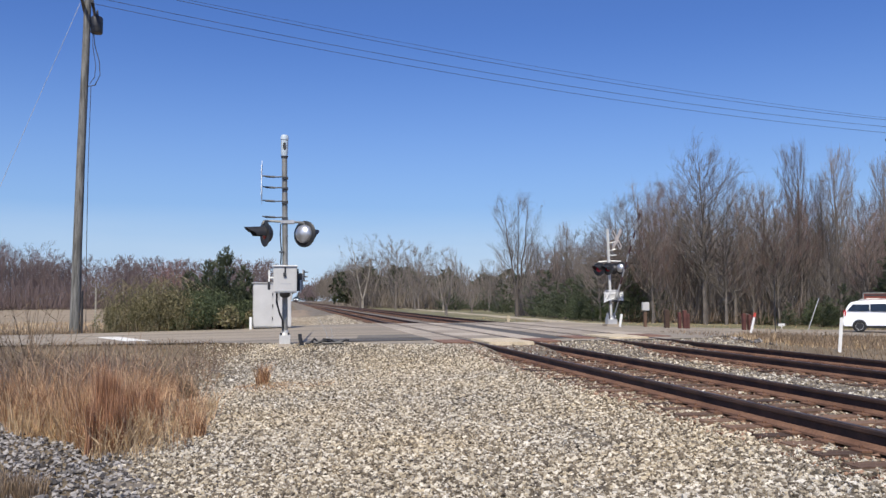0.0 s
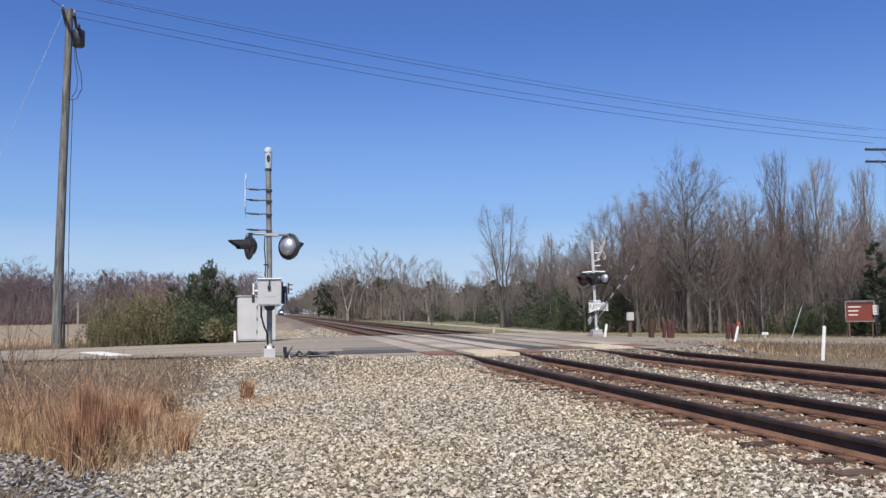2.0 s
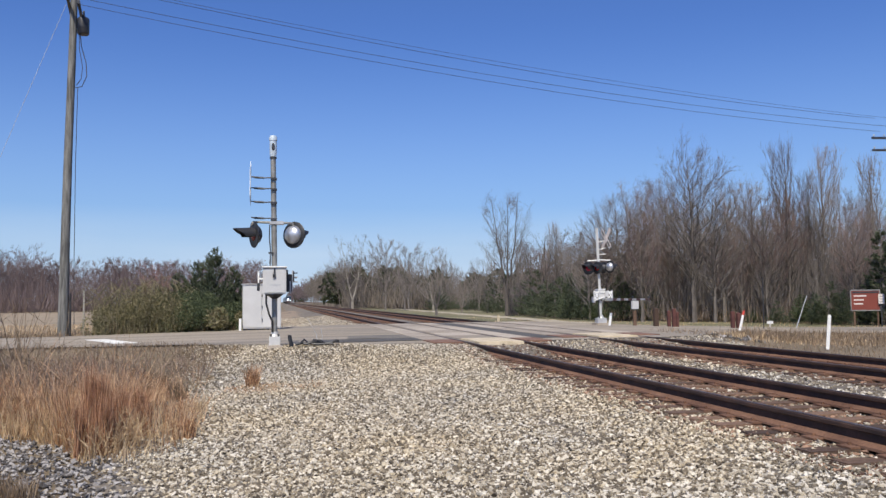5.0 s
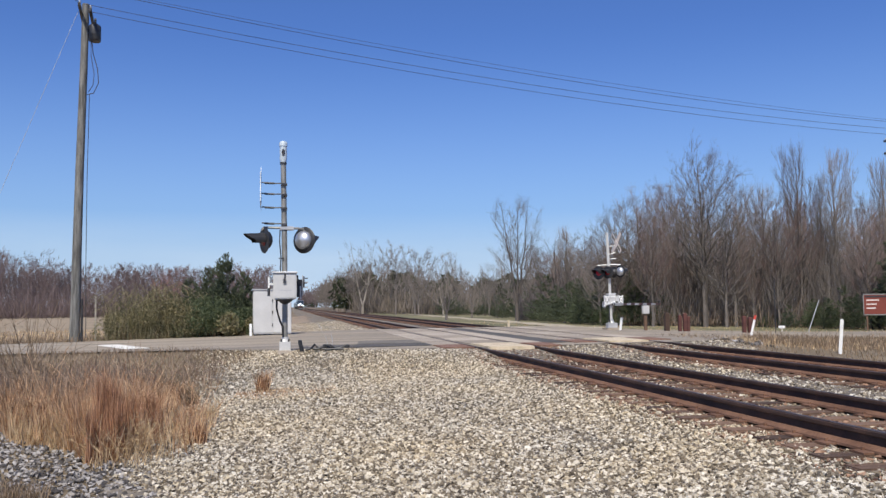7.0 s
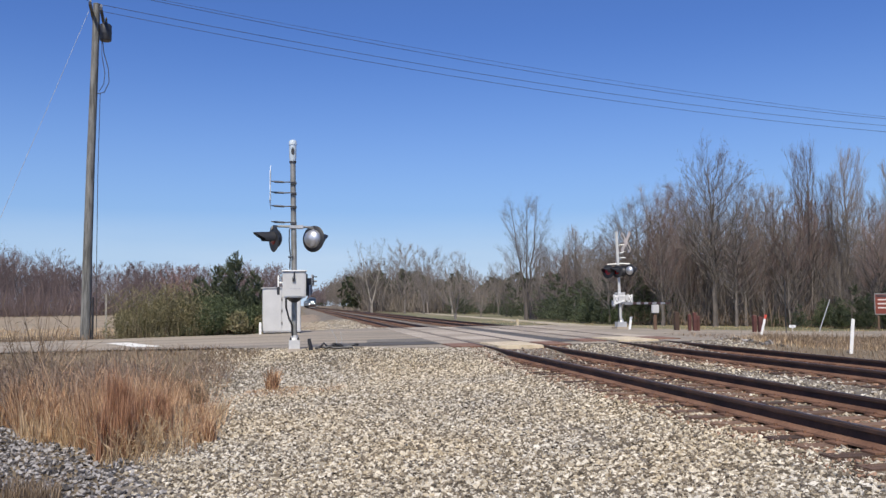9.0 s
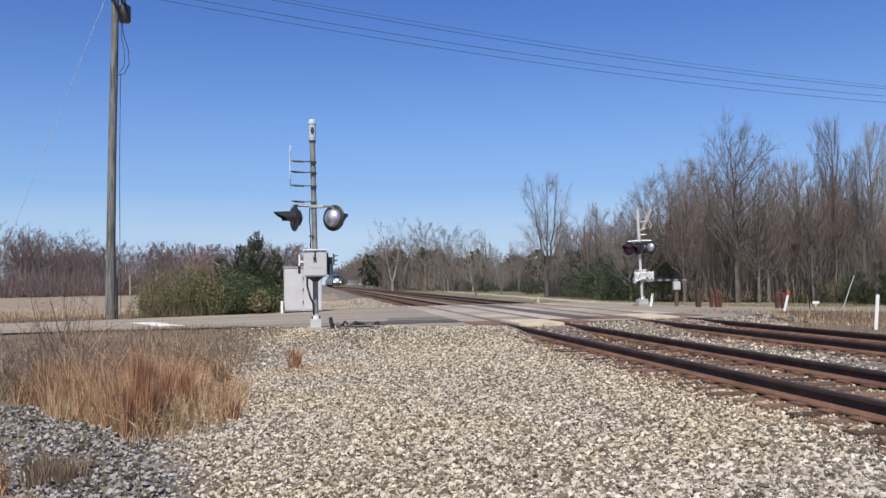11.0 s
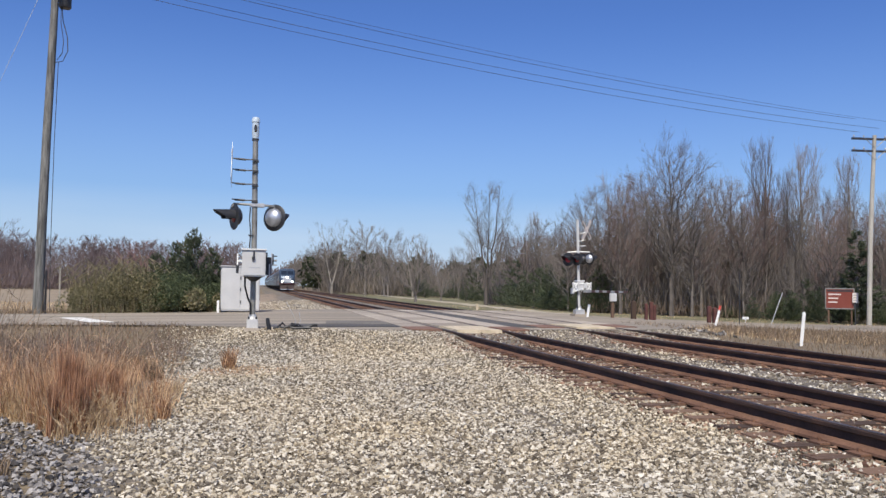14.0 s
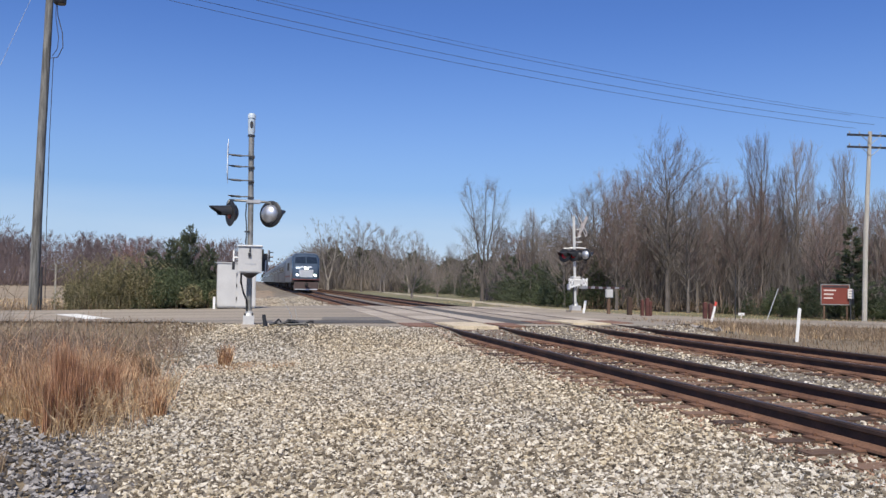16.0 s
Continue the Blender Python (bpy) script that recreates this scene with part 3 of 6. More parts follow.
def near_signal():
    s = thing("crossing_signal", (-0.09, 21.3, 0.03), "grey railroad crossing signal mast with lamps, box and gate", "crossing signal", "crossing signals")
    part("foundation", Mesh().box((0, 0, -0.12), (0.34, 0.34, 0.3)), M_CONC, s, "concrete footing", bevel=0.015)
    base = part("base", Mesh().box((0, 0, 0.11), (0.27, 0.27, 0.26)).lathe([(0.125, 0.24), (0.09, 0.30), (0.085, 0.36)], n=12), M_CASE, s, "cast mast base", bevel=0.01)
    for sx in (-0.09, 0.09):
        for sy in (-0.09, 0.09):
            part("bolt", Mesh().lathe([(0.0, 0.30), (0.022, 0.30), (0.022, 0.24), (0.03, 0.24), (0.03, 0.22)], pose(sx, sy, 0), 8), M_DARK, base)
    part("mast", Mesh().tube([(0, 0, 0.2), (-0.01, 0, 2.4), (-0.04, 0, 4.78)], 0.068, 16), M_MAST, s, smooth=True)
    bell = part("bell", Mesh().lathe([(0.0, 5.24), (0.075, 5.24), (0.098, 5.20), (0.10, 5.12), (0.088, 5.11), (0.088, 4.80), (0.08, 4.76), (0.075, 4.70), (0.0, 4.70)], pose(-0.04, 0, 0), 18), M_BELL, s, "pale blue grey electronic bell on the mast top", smooth=True)
    part("grille", Mesh().lathe([(0.0, 0.012), (0.042, 0.012), (0.05, 0.0)], facing((-0.04, -0.09, 4.95), (0, -1, 0)) @ Matrix.Diagonal((0.8, 1.9, 1, 1)), 16), M_DARK, bell, "dark oval opening")
    part("band", Mesh().lathe([(0.085, 4.71), (0.085, 4.66), (0.07, 4.66)], pose(-0.04, 0, 0), 16), M_DARK, bell)
    box = part("control_box", Mesh().box((0.0, -0.30, 1.60), (0.56, 0.40, 0.64)), M_CASE, s, "light grey gate control box", bevel=0.015)
    part("lid", Mesh().box((0.0, -0.31, 1.935), (0.60, 0.46, 0.035)), M_WHITE, box, "pale box lid", bevel=0.008)
    part("door", Mesh().box((0.0, -0.505, 1.59), (0.50, 0.014, 0.56)), M_CASE, box, bevel=0.006)
    latch = part("latch", Mesh().tube([(0.0, -0.53, 1.90), (0.0, -0.535, 1.78)], 0.018, 8), M_DARK, box, "dark hasp and padlock")
    part("padlock", Mesh().box((-0.01, -0.54, 1.72), (0.07, 0.03, 0.09)).tube([(-0.03, -0.54, 1.76), (-0.02, -0.54, 1.81), (0.0, -0.54, 1.81), (0.012, -0.54, 1.76)], 0.008, 6), M_DARK, latch, bevel=0.006)
    part("plate_text", Mesh().box((0.02, -0.514, 1.50), (0.26, 0.004, 0.02)), M_ALU, box, "worn lettering strip")
    part("box_foot", Mesh().add([(-0.22, -0.48, 1.28), (0.22, -0.48, 1.28), (0.22, -0.12, 1.28), (-0.22, -0.12, 1.28), (-0.07, -0.13, 1.17), (0.07, -0.13, 1.17), (0.07, 0.06, 1.17), (-0.07, 0.06, 1.17)],
                              [(3, 2, 1, 0), (4, 5, 6, 7), (0, 1, 5, 4), (1, 2, 6, 5), (2, 3, 7, 6), (3, 0, 4, 7)]), M_DARK, box)
    part("conduit", Mesh().tube([(-0.20, -0.28, 1.28), (-0.20, -0.26, 1.05), (-0.13, -0.16, 0.78), (-0.06, -0.09, 0.62), (-0.05, -0.085, 0.35)], 0.024, 8), M_BLACK, s, "black cable conduit", smooth=True)
    mech = part("gate_mechanism", Mesh().box((0.34, 0.02, 1.55), (0.16, 0.30, 0.44)).box((0.30, -0.06, 1.78), (0.05, 0.12, 0.2)), M_DARK, s, "dark gate mechanism", bevel=0.01)
    part("fin", Mesh().box((0.43, 0.0, 1.62), (0.02, 0.16, 0.5)).box((0.50, -0.02, 1.70), (0.12, 0.05, 0.03)).box((0.50, -0.02, 1.58), (0.12, 0.05, 0.03)).box((0.38, -0.14, 1.44), (0.035, 0.04, 0.32)), M_ALU, mech, "pale bracket")
    part("side_bracket", Mesh().box((-0.39, -0.18, 1.62), (0.035, 0.05, 0.44)).box((-0.33, -0.18, 1.66), (0.12, 0.04, 0.04)), M_WHITE, s, "pale side bracket", bevel=0.005)
    part("side_tube", Mesh().tube([(-0.39, -0.18, 1.56), (-0.39, -0.18, 1.36)], 0.034, 10), M_DARK, s)
    arm = part("lamp_arm", Mesh().tube([(-0.56, 0, 2.98), (-0.54, 0, 3.05), (-0.48, 0, 3.07), (0.30, 0.0, 3.05), (0.45, 0.04, 3.04), (0.47, 0.05, 2.98)], 0.03, 10), M_MAST, s, smooth=True)
    part("clamp", Mesh().box((0.05, 0, 3.05), (0.34, 0.19, 0.09)), M_ALU, arm, bevel=0.01)
    signal_lamp(s, (-0.50, -0.02, 2.76), (-0.93, -0.37, -0.03), False, M_DARK)
    signal_lamp(s, (0.47, 0.06, 2.76), (0.62, 0.78, -0.03), False, M_SILVER)
    for z in (4.18, 3.91, 3.57, 3.17):
        r = part("bracket_rod", Mesh().tube([(0.0, -0.05, z), (-0.28, -0.05, z - 0.01), (-0.57, -0.05, z + 0.012)], 0.016, 8), M_DARK, s)
        part("clip", Mesh().box((-0.02, -0.03, z - 0.03), (0.15, 0.17, 0.05)), M_DARK, r)
        part("sleeve", Mesh().tube([(-0.26, -0.05, z - 0.01), (-0.50, -0.05, z)], 0.026, 8), M_DARK, r)
    crossbuck(s, (-0.60, -0.05, 4.02), 1.8)
    part("bracket_plate", Mesh().box((0.46, -0.05, 1.72), (0.035, 0.04, 0.26)).box((0.51, -0.05, 1.80), (0.10, 0.03, 0.025)).box((0.50, -0.05, 1.68), (0.09, 0.03, 0.025)), M_DARK, mech, "dark upright bracket")
    part("cable", Mesh().tube([(-0.12, -0.07, 3.0), (-0.13, -0.07, 2.7), (-0.10, -0.08, 2.35), (-0.11, -0.08, 2.0)], 0.014, 6), M_BLACK, s, smooth=True)
    part("cable", Mesh().tube([(-0.10, -0.05, 2.25), (-0.12, -0.06, 2.05), (-0.10, -0.09, 1.95)], 0.012, 6), M_BLACK, s)
    part("strap", Mesh().box((-0.09, -0.02, 2.30), (0.12, 0.16, 0.03)), M_DARK, s)
    return s, gate_arm(s, pose(0.0, 0.22, 1.42), 6.5)


def far_signal():
    s = thing("crossing_signal", (13.56, 34.21, -0.02), "silver railroad crossing signal with red lamps, crossbuck and gate", "crossing signal", "crossing signals")
    part("foundation", Mesh().box((0, 0, -0.06), (0.62, 0.62, 0.3)), M_CONC, s, "concrete footing", bevel=0.02)
    part("base", Mesh().box((0, 0, 0.18), (0.42, 0.34, 0.22)).lathe([(0.14, 0.29), (0.1, 0.36), (0.09, 0.44)], n=12), M_ALU, s, bevel=0.015)
    part("mast", Mesh().tube([(0, 0, 0.2), (-0.05, 0.0, 2.2), (-0.11, 0, 4.16)], 0.058, 14), M_CASE, s, smooth=True)
    crossbuck(s, (0.26, -0.10, 3.70), 5, M_SIGNTEXT, 0.92)
    for z, e in ((3.55, 3.60), (3.02, 3.03), (3.2, 3.3)):
        part("sign_bracket", Mesh().tube([(-0.08, 0, z), (0.24, -0.09, e)], 0.02), M_ALU, s)
    part("lamp_arm", Mesh().tube([(-0.5, 0.15, 2.74), (-0.05, 0.0, 2.78), (0.42, -0.14, 2.76)], 0.03, 8), M_ALU, s)
    signal_lamp(s, (-0.47, 0.10, 2.44), (-0.80, -0.60, 0), True, M_DARK, 0.86)
    signal_lamp(s, (-0.16, -0.14, 2.44), (-0.86, -0.51, 0), False, M_DARK, 0.80)
    signal_lamp(s, (0.20, 0.10, 2.46), (0.86, 0.51, 0), False, M_DARK, 0.72)
    signal_lamp(s, (0.42, -0.12, 2.48), (0.90, 0.44, 0), False, M_SILVER, 0.80)
    mech = part("gate_mechanism", Mesh().box((0.02, 0.06, 1.28), (0.32, 0.36, 0.46)).box((0.22, -0.05, 1.32), (0.14, 0.26, 0.24)), M_CASE, s, "pale gate mechanism case", bevel=0.012)
    part("lid", Mesh().box((0.02, 0.06, 1.525), (0.36, 0.40, 0.03)), M_WHITE, mech, bevel=0.006)
    for z in (1.12, 1.40):
        part("cross_bar", Mesh().box((0.06, -0.12, z), (0.86, 0.06, 0.06)), M_WHITE, mech, "pale cross bar", bevel=0.008)
    for x in (-0.34, -0.12, 0.28, 0.46):
        part("upright", Mesh().box((x, -0.16, 1.27), (0.06, 0.05, 0.40)), M_CASE, mech, bevel=0.006)
    for x0, z0, x1, z1 in ((-0.34, 1.10, -0.14, 1.44), (-0.14, 1.10, -0.34, 1.44), (0.28, 1.08, 0.46, 1.44), (0.46, 1.08, 0.28, 1.44), (-0.40, 1.02, 0.10, 1.20)):
        part("strut", Mesh().tube([(x0, -0.19, z0), (x1, -0.19, z1)], 0.022, 6), M_WHITE, mech)
    part("pipe", Mesh().tube([(-0.12, -0.1, 1.1), (-0.13, -0.12, 0.5), (-0.1, -0.08, 0.3)], 0.025), M_DARK, s)
    return s, gate_arm(s, pose(0.16, -0.12, 1.08, 0, 0, 180), 4.4, 0.95)


def scrap_cable():
    """Cut ends of buried cable beside the signal's foot."""
    z = float(gz(0.9, 20.85)) + 0.03
    c = thing("cable_scrap", (0.9, 20.85, z), "heap of cut black cable lying on the gravel", "cable")
    for k, (pts, r) in enumerate(((((-0.50, 0.0, 0.02), (-0.36, 0.02, 0.05), (-0.22, -0.03, 0.03), (-0.05, 0.0, 0.09), (0.12, 0.04, 0.05), (0.30, -0.02, 0.04), (0.48, 0.0, 0.10), (0.56, 0.02, 0.09)), 0.032),
                                  (((-0.40, -0.06, 0.02), (-0.28, 0.0, 0.14), (-0.20, 0.03, 0.06), (0.0, -0.06, 0.02), (0.22, -0.05, 0.03), (0.42, -0.08, 0.03)), 0.026),
                                  (((-0.15, 0.08, 0.02), (-0.05, 0.0, 0.13), (0.10, -0.05, 0.12), (0.24, -0.02, 0.03)), 0.020),
                                  (((0.05, 0.05, 0.0), (0.02, 0.05, 0.25), (-0.12, 0.06, 0.52), (-0.20, 0.06, 0.66)), 0.006),
                                  (((0.10, 0.05, 0.0), (0.16, 0.05, 0.20), (0.12, 0.04, 0.40)), 0.005))):
        part("strand", Mesh().tube(pts, r, 7), M_BLACK if k < 3 else M_PALEWIRE, c, "" if k < 3 else "thin bare wire", smooth=True)
    z = float(gz(0.30, 21.0))
    stub = Mesh().tube([(0.02, 0, -0.1), (0.01, 0, 0.08), (-0.02, 0, 0.2), (-0.03, 0.01, 0.30)], [0.055, 0.052, 0.048, 0.042], 10)
    solid("conduit_stub", stub, M_BLACK, "short bent black conduit standing in the gravel", "conduit", smooth=True, at=pose(0.30, 21.0, z))


scrap_cable()
NEAR_SIGNAL, NEAR_ARM = near_signal()
FAR_SIGNAL, FAR_ARM = far_signal()

# ---- relay cabinet ----
cab = thing("relay_cabinet", pose(-0.70, 36.4, -0.06, 0, 0, 4), "tall light grey steel relay cabinet beyond the road", "cabinet")
part("plinth", Mesh().box((0, 0, 0.02), (1.5, 0.9, 0.10)), M_DARK, cab)
body = part("body", Mesh().box((0, 0, 0.99), (1.56, 1.0, 1.84)), M_CASE, cab, bevel=0.02)
part("roof", Mesh().box((0, 0, 1.925), (1.66, 1.1, 0.04)), M_CASE, cab, bevel=0.01)
for sx in (-0.39, 0.39):
    d = part("door", Mesh().box((sx, -0.51, 0.98), (0.74, 0.025, 1.70)), M_CASE, body, "grey steel door", bevel=0.006)
for z in (0.45, 0.98, 1.45):
    part("hinge", Mesh().box((0.0, -0.53, z), (0.03, 0.03, 0.12)), M_DARK, body)
part("vent", Mesh().box((0.45, -0.527, 1.62), (0.3, 0.01, 0.10)), M_DARK, body)
solid("marker_post", Mesh().box((0, 0, 0.24), (0.10, 0.10, 0.58)), M_WHITE, "short white post beside the relay cabinet", "post", bevel=0.015, at=pose(-1.54, 35.7, -0.08))

# ---- utility poles and lines ----
def insulator(mesh, p):
    mesh.lathe([(0.0, 0.16), (0.03, 0.155), (0.045, 0.12), (0.03, 0.10), (0.055, 0.07), (0.03, 0.04), (0.02, 0.0)], pose(*p), 8)


def left_pole():
    p = thing("utility_pole", (-8.9, 38.0, -0.12), "weathered wooden utility pole with transformer", "utility pole", "utility poles")
    part("shaft", Mesh().tube([(0, 0, -0.2), (0.0, 0, 0.6), (0.03, 0.0, 3.5), (0.09, 0.01, 7.5), (0.18, 0.03, 11.5), (0.23, 0.04, 14.5)], [0.235, 0.21, 0.19, 0.172, 0.158, 0.145], 18), M_POLE, p, smooth=True)
    for z, s in ((14.05, -0.22), (13.85, 0.22)):
        a = part("crossarm", Mesh().box((0.27, 0.04, z), (0.11, 2.6, 0.13), Matrix.Translation((0.27, 0.04, 0)) @ pose(0, 0, 0, 0, 0, 9) @ Matrix.Translation((-0.27 + s, -0.04, 0))), M_DARK, p, "dark crossarm", bevel=0.01)
        for y in (-1.15, -0.6, 0.6, 1.15):
            i = Mesh()
            insulator(i, (0.27 + s - 0.16 * y, 0.04 + y, z + 0.06))
            part("insulator", i, M_ALU, a, "pale insulator", smooth=True)
    t = part("transformer", Mesh().lathe([(0.0, 13.02), (0.22, 13.02), (0.25, 13.06), (0.25, 13.68), (0.22, 13.74), (0.10, 13.80), (0.0, 13.80)], pose(0.63, -0.02, -0.18), 18), M_DARK, p, "dark grey transformer can", smooth=True)
    part("bushing", Mesh().lathe([(0.05, 13.78), (0.06, 13.84), (0.035, 13.90), (0.055, 13.96), (0.02, 14.04), (0.0, 14.04)], pose(0.66, -0.1, -0.18), 10), M_DARK, t)
    for z in (13.4, 13.15):
        part("hanger", Mesh().box((0.34, 0, z), (0.3, 0.08, 0.06)), M_DARK, t)
    part("cable_loop", Mesh().tube([(0.50, -0.05, 13.0), (0.58, -0.08, 12.3), (0.78, -0.1, 11.6), (0.82, -0.1, 11.0), (0.62, -0.08, 10.55), (0.34, -0.05, 10.5)], 0.018, 6), M_WIRE, p)
    part("cable_loop", Mesh().tube([(0.48, -0.05, 13.0), (0.50, -0.08, 12.2), (0.64, -0.1, 11.4), (0.60, -0.1, 10.9), (0.40, -0.05, 10.6)], 0.014, 6), M_WIRE, p)
    part("down_wire", Mesh().tube([(0.46, -0.1, 10.5), (0.42, -0.12, 7), (0.42, -0.1, 3.0), (0.46, -0.1, 0.0)], 0.014, 6), M_WIRE, p)
    part("riser", Mesh().tube([(0.29, -0.05, -0.1), (0.28, -0.05, 1.7)], 0.045, 8), M_DARK, p, "dark conduit at the pole foot")
    return p


def right_pole():
    p = thing("utility_pole", (39.2, 48.0, -1.0), "pale wooden utility pole with double crossarms", "utility pole", "utility poles")
    part("shaft", Mesh().tube([(0, 0, -0.2), (0.12, -0.05, 6), (0.36, -0.2, 12.6)], [0.165, 0.15, 0.12], 16), M_POLE2, p, smooth=True)
    for z in (12.35, 11.55):
        m = Matrix.Translation((0.35, -0.2, z)) @ pose(0, 0, 0, 0, 0, -6)
        a = part("crossarm", Mesh().box((0, 0, 0), (3.2, 0.11, 0.14), m), M_DARK, p, "dark crossarm", bevel=0.01)
        part("brace", Mesh().tube([m @ Vector((-0.7, -0.06, 0)), m @ Vector((0, -0.1, -0.6))], 0.02, 6).tube([m @ Vector((0.7, -0.06, 0)), m @ Vector((0, -0.1, -0.6))], 0.02, 6), M_MAST, a)
        for x in (-1.45, -0.75, 0.75, 1.45):
            i = Mesh()
            insulator(i, m @ Vector((x, 0, 0.07)))
            part("insulator", i, M_ALU, a, smooth=True)
    return p


left_pole()
right_pole()
solid("stake", Mesh().box((0, 0, 0.9), (0.06, 0.06, 2.0)), M_POLE2, "thin pale wooden stake beside the utility pole", "stake", at=pose(-8.15, 38.3, -0.2), bevel=0.008)


def line(a, b, sag, r=0.012, label="dark overhead power line between the utility poles", material=None):
    a, b = Vector(a), Vector(b)
    n = 28
    pts = [a.lerp(b, k / n) - Vector((0, 0, sag * 4 * (k / n) * (1 - k / n))) for k in range(n + 1)]
    return solid("power_line", Mesh().tube(pts, r, 5), material or M_WIRE, label, "power line", group="power lines")


line((-8.55, 36.9, 14.66), (38.2, 47.9, 12.64), 0.64)
line((-8.95, 39.1, 14.46), (38.6, 48.0, 11.8), 0.67)
line((-8.6, 37.4, 14.17), (39.9, 47.8, 12.08), 0.68)
line((-8.5, 36.8, 14.70), (40.9, 47.6, 12.50), 0.60, 0.008)
line((-8.75, 36.9, 14.1), (-18.0, -8.0, 15.0), 1.2, 0.014, "dark overhead power line running past the camera")
line((-8.95, 37.9, 14.0), (-14.2, 37.4, -0.5), 0.0, 0.009, "pale steel guy wire anchored in the ground", M_PALEWIRE)

# ---- roadside posts and signs ----
solid("marker_post", Mesh().box((0, 0, 0.42), (0.105, 0.06, 1.12)), M_WHITE, "white painted marker post in dry grass", "post", bevel=0.02, at=pose(15.95, 22.4, -0.42, 0, 6, 0))
rp = thing("marker_post", pose(18.2, 31.1, -0.30, 0, 15, 0), "leaning white marker post with red top", "post")
part("shaft", Mesh().box((0, 0, 0.30), (0.085, 0.05, 0.8)), M_WHITE, rp, bevel=0.01)
part("cap", Mesh().box((0, 0, 0.79), (0.088, 0.055, 0.18)), M_REDPAINT, rp, "red band", bevel=0.01)
solid("marker_post", Mesh().box((0, 0, 0.25), (0.09, 0.09, 0.7)), M_WHITE, "small white post beside the gate signal", "post", bevel=0.01, at=pose(13.80, 33.9, -0.1, 0, 10, 0))
solid("marker_post", Mesh().box((0, 0, 0.25), (0.13, 0.09, 0.7)), M_ENDPAD, "short pale wooden marker post on the lawn", "post", bevel=0.01, at=pose(12.0, 45.5, -0.36))
wb = thing("utility_box", (16.2, 36.7, -0.16), "small white utility box on a brown post", "utility box")
part("post", Mesh().box((0, 0, 0.33), (0.15, 0.10, 0.75)), M_TIE, wb, bevel=0.01)
part("case", Mesh().box((0, -0.05, 0.95), (0.32, 0.16, 0.38)), M_CASE, wb, bevel=0.015)
for x, y, w, h, m in ((17.3, 36.8, 0.20, 1.0, M_TIE), (17.85, 36.6, 0.13, 0.9, M_REDPOST), (18.15, 36.7, 0.15, 1.0, M_REDPOST), (18.42, 36.9, 0.12, 0.85, M_REDPOST), (21.5, 37.3, 0.16, 0.95, M_REDPOST), (21.8, 37.3, 0.18, 0.9, M_REDPOST)):
    post = Mesh().box((0, 0, h / 2 - 0.15), (w, w, h)).add([(-w / 2, -w / 2, h - 0.15), (w / 2, -w / 2, h - 0.15), (w / 2, w / 2, h - 0.15), (-w / 2, w / 2, h - 0.15), (0, 0, h - 0.1)], [(0, 1, 4), (1, 2, 4), (2, 3, 4), (3, 0, 4)])
    solid("wooden_post", post, m, "short weathered wooden post by the road" if m is M_TIE else "short dark red painted post by the road", "post", at=pose(x, y, float(gz(x, y))))
solid("wire_post", Mesh().tube([(0, 0, -0.1), (0.02, 0, 2.6)], 0.022, 8), M_DARK, "thin grey metal pole at the wood's edge", "post", at=pose(22.7, 36.6, -0.55))
solid("guy_wire", Mesh().tube([(0, 0, -0.1), (0.95, 0.3, 1.75)], 0.022, 8), M_ALU, "slanting pale guy guard at the wood's edge", "guy wire", at=pose(28.4, 42.6, -0.62))
solid("ground_plate", Mesh().box((0, 0, 0.16), (0.42, 0.05, 0.16)).box((0, 0, 0.0), (0.05, 0.05, 0.4)), M_WHITE, "small white plate on a stake", "sign", at=pose(29.2, 46.4, -0.62), bevel=0.01)
sg = thing("road_sign", pose(39.1, 50.7, -1.0, 0, 0, -28), "brown roadside sign with three pale lines", "sign")
part("panel", Mesh().box((0, 0, 1.78), (1.75, 0.05, 1.30)), M_BROWNSIGN, sg, bevel=0.02)
fr = Mesh()
for c, s in (((0, 0, 2.47), (1.86, 0.09, 0.07)), ((0, 0, 1.10), (1.86, 0.09, 0.07)), ((-0.9, 0, 1.78), (0.06, 0.09, 1.42)), ((0.9, 0, 1.78), (0.06, 0.09, 1.42))):
    fr.box(c, s)
part("frame", fr, M_MAST, sg, "grey frame")
part("top_board", Mesh().box((0, -0.03, 2.32), (1.6, 0.03, 0.10)), M_DARK, sg)
for k, w in enumerate((0.78, 0.62, 0.56)):
    part("lettering", Mesh().box((-0.72 + w / 2, -0.031, 2.08 - 0.27 * k), (w, 0.008, 0.085)), M_SIGNTEXT, sg, "pale unreadable lettering")
for x in (-0.7, 0.75):
    part("leg", Mesh().box((x, 0.05, 0.6), (0.1, 0.08, 1.3)), M_TIE, sg)
s2 = thing("road_sign", pose(39.85, 50.1, -1.0, 0, 0, -28), "small white notice sign on a dark post", "sign")
part("post", Mesh().box((0, 0.04, 1.0), (0.07, 0.06, 2.4)), M_DARK, s2)
part("panel", Mesh().box((0, 0, 1.86), (0.36, 0.03, 0.66)), M_SIGNTEXT, s2, bevel=0.008)
for k in range(3):
    part("lettering", Mesh().box((0, -0.018, 2.04 - 0.18 * k), (0.24, 0.006, 0.05)), M_MAST, s2, "dark unreadable lettering")


